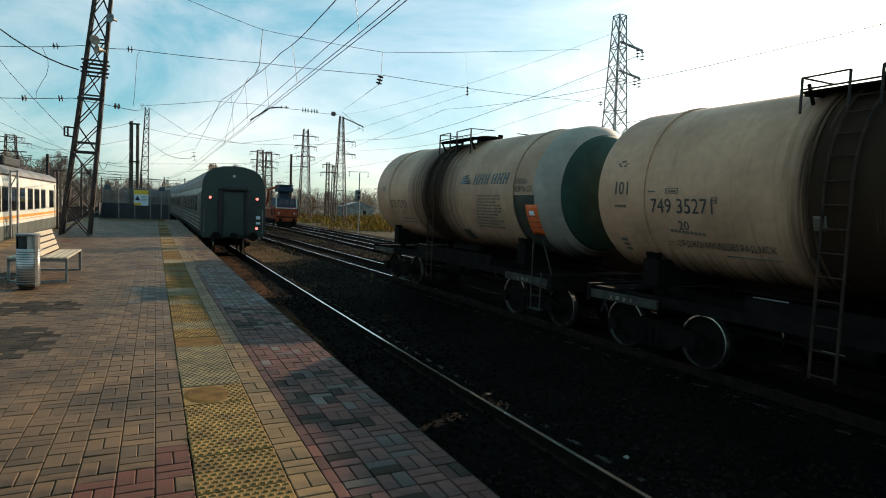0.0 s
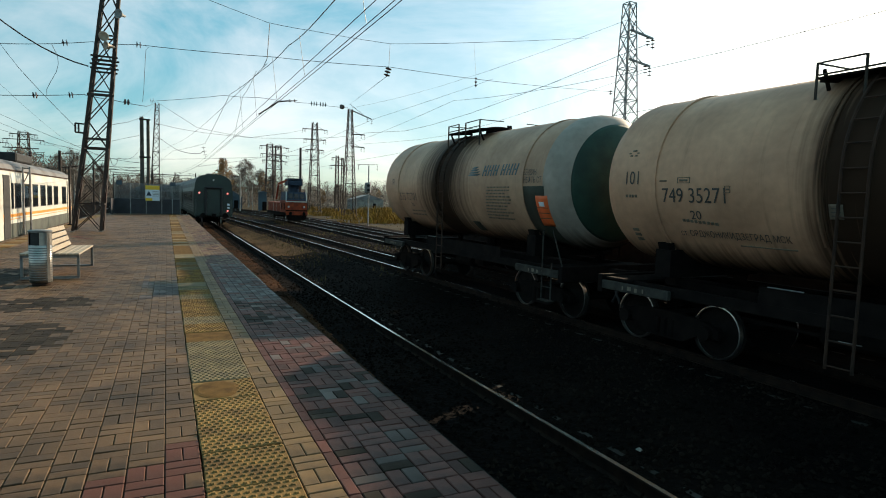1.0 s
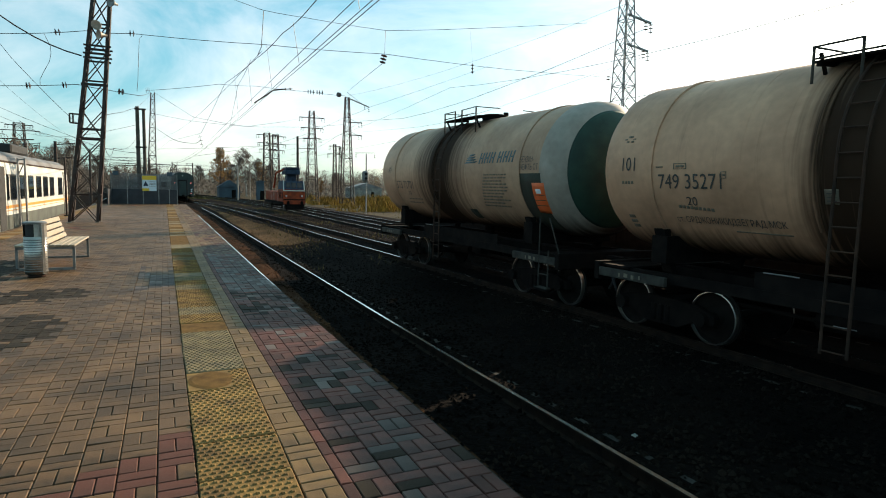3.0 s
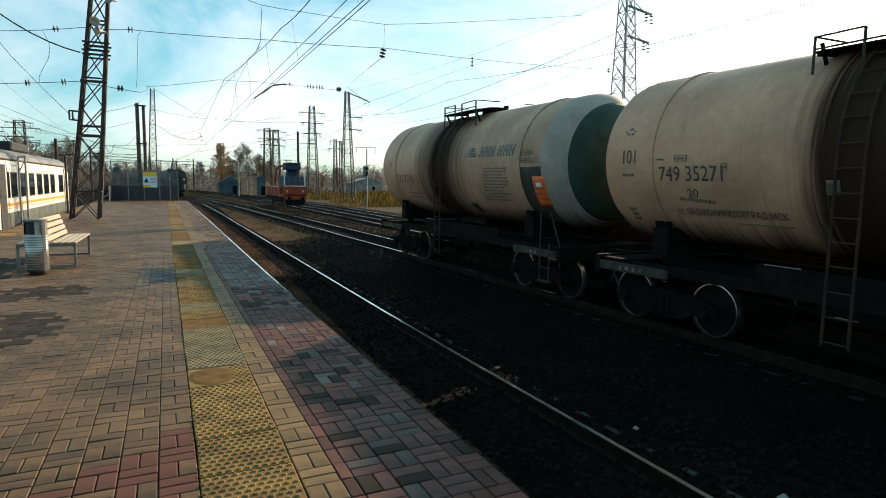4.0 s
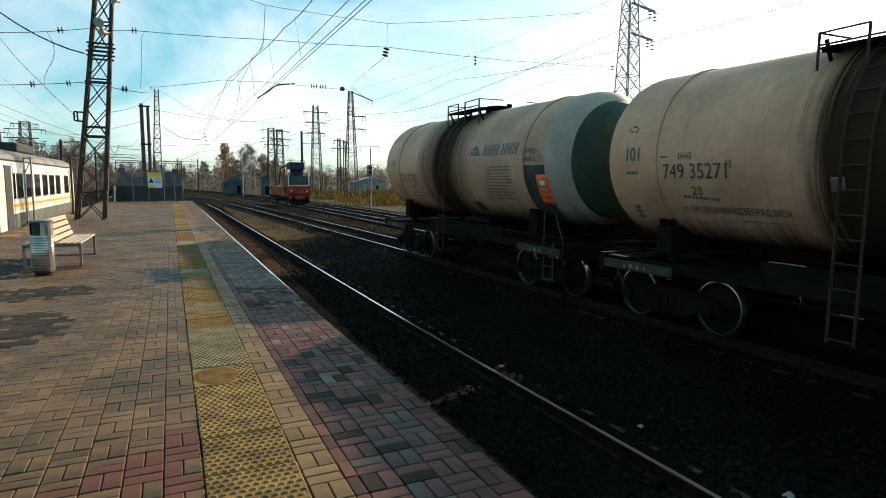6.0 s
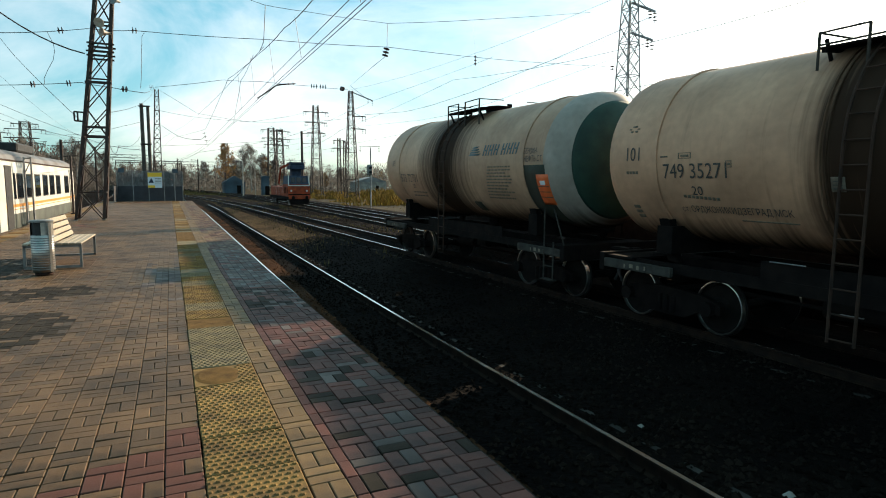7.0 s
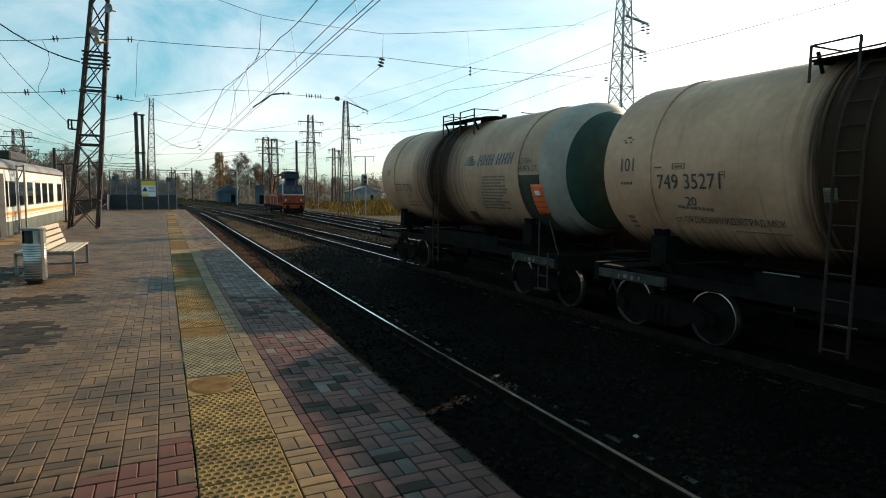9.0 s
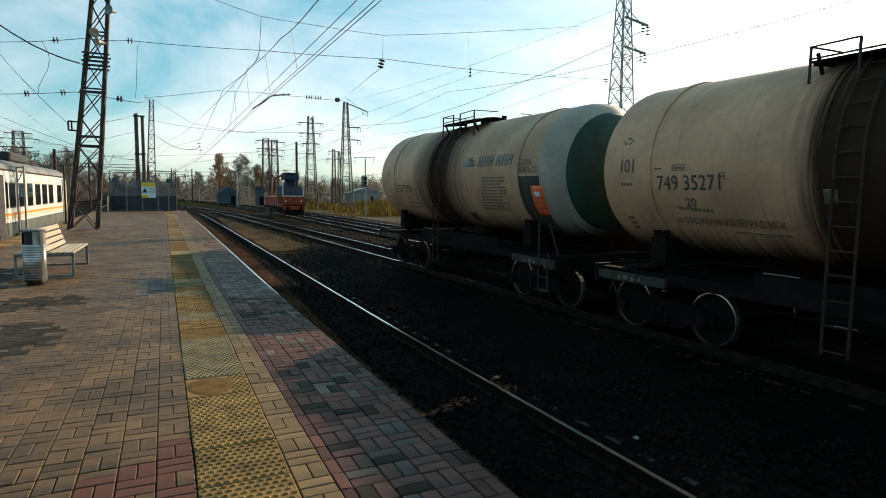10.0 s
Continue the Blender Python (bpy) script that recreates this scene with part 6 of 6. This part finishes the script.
    for a, b in (((-5.0, yA, 5.72), (-4.8, yA, 5.74)), ((-3.75, yA, 5.85), (-3.55, yA, 5.88)), ((-1.75, yA + 0.3, 5.82), (-1.5, yA + 0.4, 5.82)), ((-3.95, yA, 7.95), (-3.7, yA, 7.98)), ((-1.25, yA, 8.25), (-1.0, yA, 8.25))):
        insulator(ins, a, b, 2, 0.13)
    for a, b in (((21.7, 100, 18.35), (23.0, 100, 18.37)), ((23.2, 100, 18.38), (24.5, 100, 18.4)), ((27.0, 100.5, 18.4), (27.6, 100.8, 18.4)), ((-2.2, 100, 16.4), (-1.6, 100, 16.5))):
        insulator(ins, a, b, 3, 0.38)
    insulator(ins, (4.6, 90, 9.4), (4.9, 90, 7.9), 3, 0.3)
    wire("hanger_wire", "hanger from the top span", [(8.47, 24, 8.38), (8.43, 24, 7.3)], 0.009, 0, 1, "hangers")
    insulator(ins, (8.43, 24, 7.4), (8.33, 24, 7.0), 3, 0.13)
    wire("hanger_wire", "hanger from the top span", [(12.6, 24.3, 9.0), (12.85, 24.5, 7.65)], 0.004, 0, 1, "hangers")
    insulator(ins, (12.85, 24.5, 7.6), (12.85, 24.5, 7.14), 3, 0.06)
    wire("hanger_wire", "hanger from the lower line wire", [(25.4, 30, 11.0), (25.38, 30, 9.2)], 0.004, 0, 1, "hangers")
    insulator(ins, (25.37, 30, 9.24), (25.39, 30, 8.92), 2, 0.13)
    wire("hanger_wire", "looped jumper by the platform mast", [(-4.3, yA, 7.86), (-4.1, yA, 7.4), (-4.08, yA, 7.1), (-4.15, yA, 6.75), (-4.35, yA, 6.35), (-4.5, yA, 6.0), (-4.5, yA, 5.78)], 0.009, 0, 1, "hangers")
    wire("hanger_wire", "looped jumper by the platform mast", [(-0.75, yA, 8.2), (-0.85, yA, 8.05), (-0.88, yA, 7.6), (-0.92, yA, 6.9), (-0.95, yA, 6.3), (-1.0, yA, 5.85)], 0.009, 0, 1, "hangers")
    arm = thing("registration_arm", "dark curved registration arm holding the contact wire", "registration arm")
    s = Shape()
    s.tube([(5.17, 29, 6.45), (4.7, 29, 6.36), (4.31, 29, 6.05), (3.84, 29, 5.71)], 0.035, 6)
    part("tube", s, M_STEEL, arm)
    insulator(arm, (5.15, 29, 6.45), (5.6, 29, 6.5), 2, 0.07)


build_wires()


# ---- trees, scrub, sheds ----
def build_tree(name, label, h, seed, leaves, leaf_mat, bark, spread=0.32, twig=0.0):
    rnd = random.Random(seed)
    t = thing(name, label, "tree", group="trees beyond the yard")
    s = Shape()
    s.rod((0, 0, -0.3), (0, 0, h * 0.55), h * 0.016, h * 0.010, n=8)
    s.rod((0, 0, h * 0.55), (0.2, 0.1, h * 0.97), h * 0.010, h * 0.002, n=6)
    part("trunk", s, bark, t)
    limb, leaf = Shape(), Shape()
    tips = []
    for i in range(26):
        f = 0.22 + 0.75 * i / 26
        a = i * 2.4 + rnd.uniform(-0.4, 0.4)
        ln = h * spread * (1.15 - f) * rnd.uniform(0.7, 1.2) + h * 0.03
        p = Vector((0, 0, h * f))
        d = Vector((math.cos(a), math.sin(a), rnd.uniform(0.5, 1.1))).normalized()
        q = p + d * ln
        limb.rod(p, q, h * 0.005, h * 0.0015, n=5)
        for j in range(5):
            g = rnd.uniform(0.3, 1.0)
            b = p.lerp(q, g)
            e = b + Vector((rnd.uniform(-1, 1), rnd.uniform(-1, 1), rnd.uniform(0.0, 1.0))).normalized() * ln * 0.45
            limb.rod(b, e, h * 0.0022, h * 0.001, n=4, caps=False)
            tips.append((b, e))
    part("branchwork", limb, M_BARK, t)["kind"] = "stuff"
    for _ in range(leaves):
        b, e = rnd.choice(tips)
        c = b.lerp(e, rnd.uniform(0.2, 1.2)) + Vector((rnd.gauss(0, 1), rnd.gauss(0, 1), rnd.gauss(0, 1))) * h * 0.018
        r = rnd.uniform(0.05, 0.13) * (h / 11)
        u = Vector((rnd.gauss(0, 1), rnd.gauss(0, 1), rnd.gauss(0, 1))).normalized()
        v = u.orthogonal().normalized()
        if twig:
            leaf.add([c - u * r * twig, c + v * r * 0.12, c + u * r * twig, c - v * r * 0.12], [(0, 1, 2, 3)])
        else:
            leaf.add([c - u * r, c + v * r, c + u * r, c - v * r], [(0, 1, 2, 3)])
    part("crown", leaf, leaf_mat, t)["kind"] = "stuff"
    return t


birch = build_tree("tree", "slim tree with sparse russet autumn leaves", 11.5, 2, 4200, M_LEAF, M_BARK, 0.27)
birch.matrix_basis = pose(12.3, 152, G(152))
bare = build_tree("tree", "bare grey birch with fine twigs", 12.5, 7, 6500, M_TWIG, M_BIRCH, 0.42, 4.0)
bare.matrix_basis = pose(20.5, 172, G(172))
thin = build_tree("tree", "half-bare tree with a few yellow leaves", 9.5, 13, 1500, M_LEAF, M_BARK, 0.3)
thin.matrix_basis = pose(24.0, 168, G(168))
rt = random.Random(21)
for i, (x, y, k) in enumerate(((17.6, 163, 0), (23.4, 170, 0), (15.0, 160, 0), (27.5, 176, 0), (16.5, 178, 0), (25.5, 180, 0), (31, 185, 1), (38, 190, 0), (45, 186, 1), (52, 195, 0), (60, 190, 0), (68, 200, 1), (10, 200, 0), (-2, 215, 0), (3.5, 190, 0), (-22, 150, 0), (-18, 130, 0), (-14.5, 120, 0), (-26, 140, 0), (-12, 135, 0), (-9.5, 150, 0), (-33, 160, 0), (36, 150, 1), (78, 205, 0), (90, 200, 0), (58, 120, 0), (64, 112, 0))):
    src = (bare, thin)[k]
    copy_thing(src, pose(x, y, G(y), 0, 0, rt.uniform(0, 360)) @ Matrix.Scale(rt.uniform(0.5, 0.8) if i > 3 else (0.86, 0.8, 0.55, 0.75)[i], 4))


def build_woods():
    rnd = random.Random(31)
    trunk, crown = Shape(), Shape()
    for i in range(700):
        if i < 230:
            x, y = rnd.uniform(-75, -16), rnd.uniform(110, 230)
            if x > -16 - (y - 110) * 0.05:
                continue
            h = rnd.uniform(6.5, 10.5)
        else:
            x, y = rnd.uniform(-60, 190), rnd.uniform(215, 300)
            h = rnd.uniform(6, 11)
        z = G(y)
        trunk.rod((x, y, z), (x + rnd.uniform(-0.3, 0.3), y, z + h), 0.12, 0.02, n=4, caps=False)
        for _ in range(230 if i < 230 else 150):
            f = rnd.uniform(0.2, 1.0)
            rr = h * 0.36 * (1.25 - f)
            c = Vector((x + rnd.gauss(0, 0.6) * rr, y + rnd.gauss(0, 0.6) * rr, z + h * f))
            u = Vector((rnd.gauss(0, 0.6), rnd.gauss(0, 0.6), rnd.uniform(0.4, 1.2))).normalized()
            v = u.orthogonal().normalized()
            ln, w = rnd.uniform(0.5, 1.2), rnd.uniform(0.04, 0.15)
            crown.add([c, c + u * ln * 0.5 + v * w, c + u * ln, c + u * ln * 0.5 - v * w], [(0, 1, 2, 3)])
    for _ in range(70000):
        if rnd.random() < 0.3:
            x, y = rnd.uniform(-90, -17), rnd.uniform(115, 230)
        else:
            x, y = rnd.uniform(-40, 200), rnd.uniform(172, 290)
        hh = (5.5 if x > -16 else 8.0) * abs(noise.noise(Vector((x * 0.06, y * 0.05, 2)))) + (3.2 if x > -16 else 4.5)
        c = Vector((x, y, G(y) + rnd.uniform(0, 1) * hh))
        u = Vector((rnd.gauss(0, 0.7), rnd.gauss(0, 0.4), rnd.uniform(0.3, 1.2))).normalized()
        v = u.orthogonal().normalized()
        ln, wd = rnd.uniform(0.5, 1.4), rnd.uniform(0.06, 0.2)
        crown.add([c, c + u * ln * 0.5 + v * wd, c + u * ln, c + u * ln * 0.5 - v * wd], [(0, 1, 2, 3)])
    w = thing("woodland", "bare grey-brown autumn woodland along the horizon", "woods", kind="stuff")
    part("trunks", trunk, M_BARK, w)
    part("branches", crown, M_TWIG, w)
    # yellow scrub beside the sidings
    s = Shape()
    made = 0
    while made < 17000:
        y = rnd.uniform(72, 155)
        x = 17.5 + (y - 72) * 0.12 + rnd.uniform(2.0, 40) + bend(y) * 0.3
        cl = noise.noise(Vector((x * 0.16, y * 0.10, 0))) + 0.4 * noise.noise(Vector((x * 0.6, y * 0.4, 5)))
        made += 1
        if cl < -0.05:
            continue
        hh = rnd.uniform(0.3, 1.0) * (0.5 + 3.0 * cl)
        c = Vector((x, y, G(y)))
        a = rnd.uniform(0, 6.28)
        d = Vector((math.cos(a), math.sin(a), 0))
        for _ in range(2):
            e = Vector((rnd.gauss(0, 0.45), rnd.gauss(0, 0.45), 1)) * hh * rnd.uniform(0.6, 1.0)
            s.add([c - d * 0.035, c + d * 0.035, c + e * 0.6 + d * 0.07, c + e], [(0, 1, 2, 3)])
    tagged(part("scrub", s, M_REED), "yellow autumn scrub beside the sidings", "bushes", kind="stuff")
    s = Shape()
    for i in range(9000):
        y = rnd.uniform(20, 150)
        x = rnd.choice((rnd.uniform(4.8, 8.0), rnd.uniform(10.6, 12.6), rnd.uniform(18.5, 40))) + bend(y)
        if y < 30 and x > 8:
            continue
        hh = rnd.uniform(0.05, 0.28)
        c = Vector((x, y, RAIL - 0.21 + grade(y) + bed_lift(x - bend(y), y) if x - bend(y) < 20 else G(y)))
        a = rnd.uniform(0, 6.28)
        d = Vector((math.cos(a), math.sin(a), 0))
        if noise.noise(Vector((x * 0.4, y * 0.2, 4))) > 0.0:
            s.add([c - d * 0.03, c + d * 0.03, c + Vector((rnd.gauss(0, 0.3), rnd.gauss(0, 0.3), 1)) * hh], [(0, 1, 2)])
    tagged(part("trackside_grass", s, M_GRASS), "thin dry grass between the tracks", "grass", kind="stuff")


build_woods()


def build_turf():
    rnd = random.Random(77)
    s = Shape()
    for _ in range(5000):
        y = rnd.uniform(130, 215)
        x = rnd.uniform(-2, 10) + bend(y) + 5.5
        c = Vector((x, y, G(y) + 0.02))
        a = rnd.uniform(0, 6.28)
        d = Vector((math.cos(a), math.sin(a), 0)) * 0.12
        s.add([c - d, c + d, c + Vector((rnd.gauss(0, 0.2), rnd.gauss(0, 0.2), rnd.uniform(0.15, 0.45)))], [(0, 1, 2)])
    tagged(part("turf", s, M_TURF), "strip of yellow-green grass beside the far track", "grass", kind="stuff")


build_turf()


def build_shed(x, y, w, d, h, ridge, label, wall_mat, roof_mat):
    t = thing("shed", label, "shed", group="sheds beyond the yard")
    z = G(y)
    s = Shape()
    s.box((0, 0, h / 2), (w, d, h))
    part("wall", s, wall_mat, t)
    s = Shape()
    s.add([(-w / 2 - 0.3, -d / 2 - 0.2, h), (w / 2 + 0.3, -d / 2 - 0.2, h), (0, -d / 2 - 0.2, h + ridge), (-w / 2 - 0.3, d / 2 + 0.2, h), (w / 2 + 0.3, d / 2 + 0.2, h), (0, d / 2 + 0.2, h + ridge)],
          [(0, 1, 2), (5, 4, 3), (0, 2, 5, 3), (1, 4, 5, 2), (0, 3, 4, 1)])
    part("roof", s, roof_mat, t)
    s = Shape()
    s.box((w * 0.2, -d / 2 - 0.02, 1.0), (0.9, 0.05, 2.0))
    part("door", s, M_UNDER, t)
    t.matrix_basis = pose(x, y, z)


build_shed(13.8, 150, 4.6, 6, 2.6, 1.7, "blue-grey gabled shed by the tracks", M_SHED, M_SHED)
build_shed(49, 120, 8, 6, 2.6, 2.2, "grey-roofed shed half hidden behind the signal", M_SHED, M_TILE_ROOF)
build_shed(52, 165, 9, 6, 3.0, 1.5, "pale low building among bare trees", M_CONC, M_TILE_ROOF)
build_shed(3.0, 260, 9, 7, 4, 2.0, "grey house far down the line", M_CONC, M_TILE_ROOF)
build_shed(19.0, 135, 1.6, 1.6, 4.0, 0.3, "blue-grey equipment cabinet hut", M_SHED, M_SHED)


s = Shape()
s.tube([(4.6, 60.5, RAIL - 0.12 + grade(60.5)), (6.0, 59.5, RAIL - 0.1 + grade(59.5)), (7.5, 60.8, RAIL - 0.12 + grade(60.8)), (8.4, 62.5, RAIL - 0.1 + grade(62.5))], 0.06, 6)
tagged(part("ground_cable", s, M_BLACK), "black cable lying across the ballast", "cable")
for bx, by in ((-6.0, 47.0), (-5.0, 58.5), (5.1, 66.0)):
    box = thing("point_motor", "low dark point motor beside the rails", "point motor", group="point motors")
    s = Shape()
    s.box((0, 0, 0.16), (0.7, 1.0, 0.32), bevel=0.05)
    part("casing", s, M_UNDER, box)
    s = Shape()
    s.rod((0.35, 0, 0.12), (1.1, 0, 0.12), 0.03, n=6)
    part("rod", s, M_RUST, box)
    box.matrix_basis = pose(bx, by, RAIL - 0.17 + grade(by))


# bits of litter and pale stones between the tracks
lit = random.Random(9)
for x, y, r in ((5.0, 5.2, 0.09), (5.1, 3.4, 0.1), (7.2, 12.5, 0.07), (6.8, 15.0, 0.06), (6.3, 27.0, 0.09), (6.0, 31.5, 0.08), (7.0, 24.0, 0.07), (5.4, 36.0, 0.08)):
    s = Shape()
    pts = [(r * lit.uniform(0.7, 1.2) * math.cos(k * 1.05), 0.6 * r * lit.uniform(0.7, 1.2) * math.sin(k * 1.05), lit.uniform(0, 0.02)) for k in range(6)]
    s.add(pts + [(0, 0, r * 0.7)], [(k, (k + 1) % 6, 6) for k in range(6)] + [tuple(range(5, -1, -1))])
    tagged(part("stone", s, M_CONC, m=pose(x, y, RAIL - 0.19 + grade(y), 0, 0, lit.uniform(0, 180))), "pale loose stone lying on the dark ballast", "stone", "loose stones")


def motions():
    """The passenger train runs off down the line."""
    for k, c in enumerate(coaches):
        rows = []
        for i in range(21):
            t = i * 0.5
            u = max(0.0, t - 2.3)
            y = 31.25 + 22.6 * t - (4.6 * u * u if u < 1.35 else 12.42 * u - 8.38) + 12.4 + 25.0 * k
            rows.append((t, on_track(3.46, y)))
        walk(c, rows)


motions()
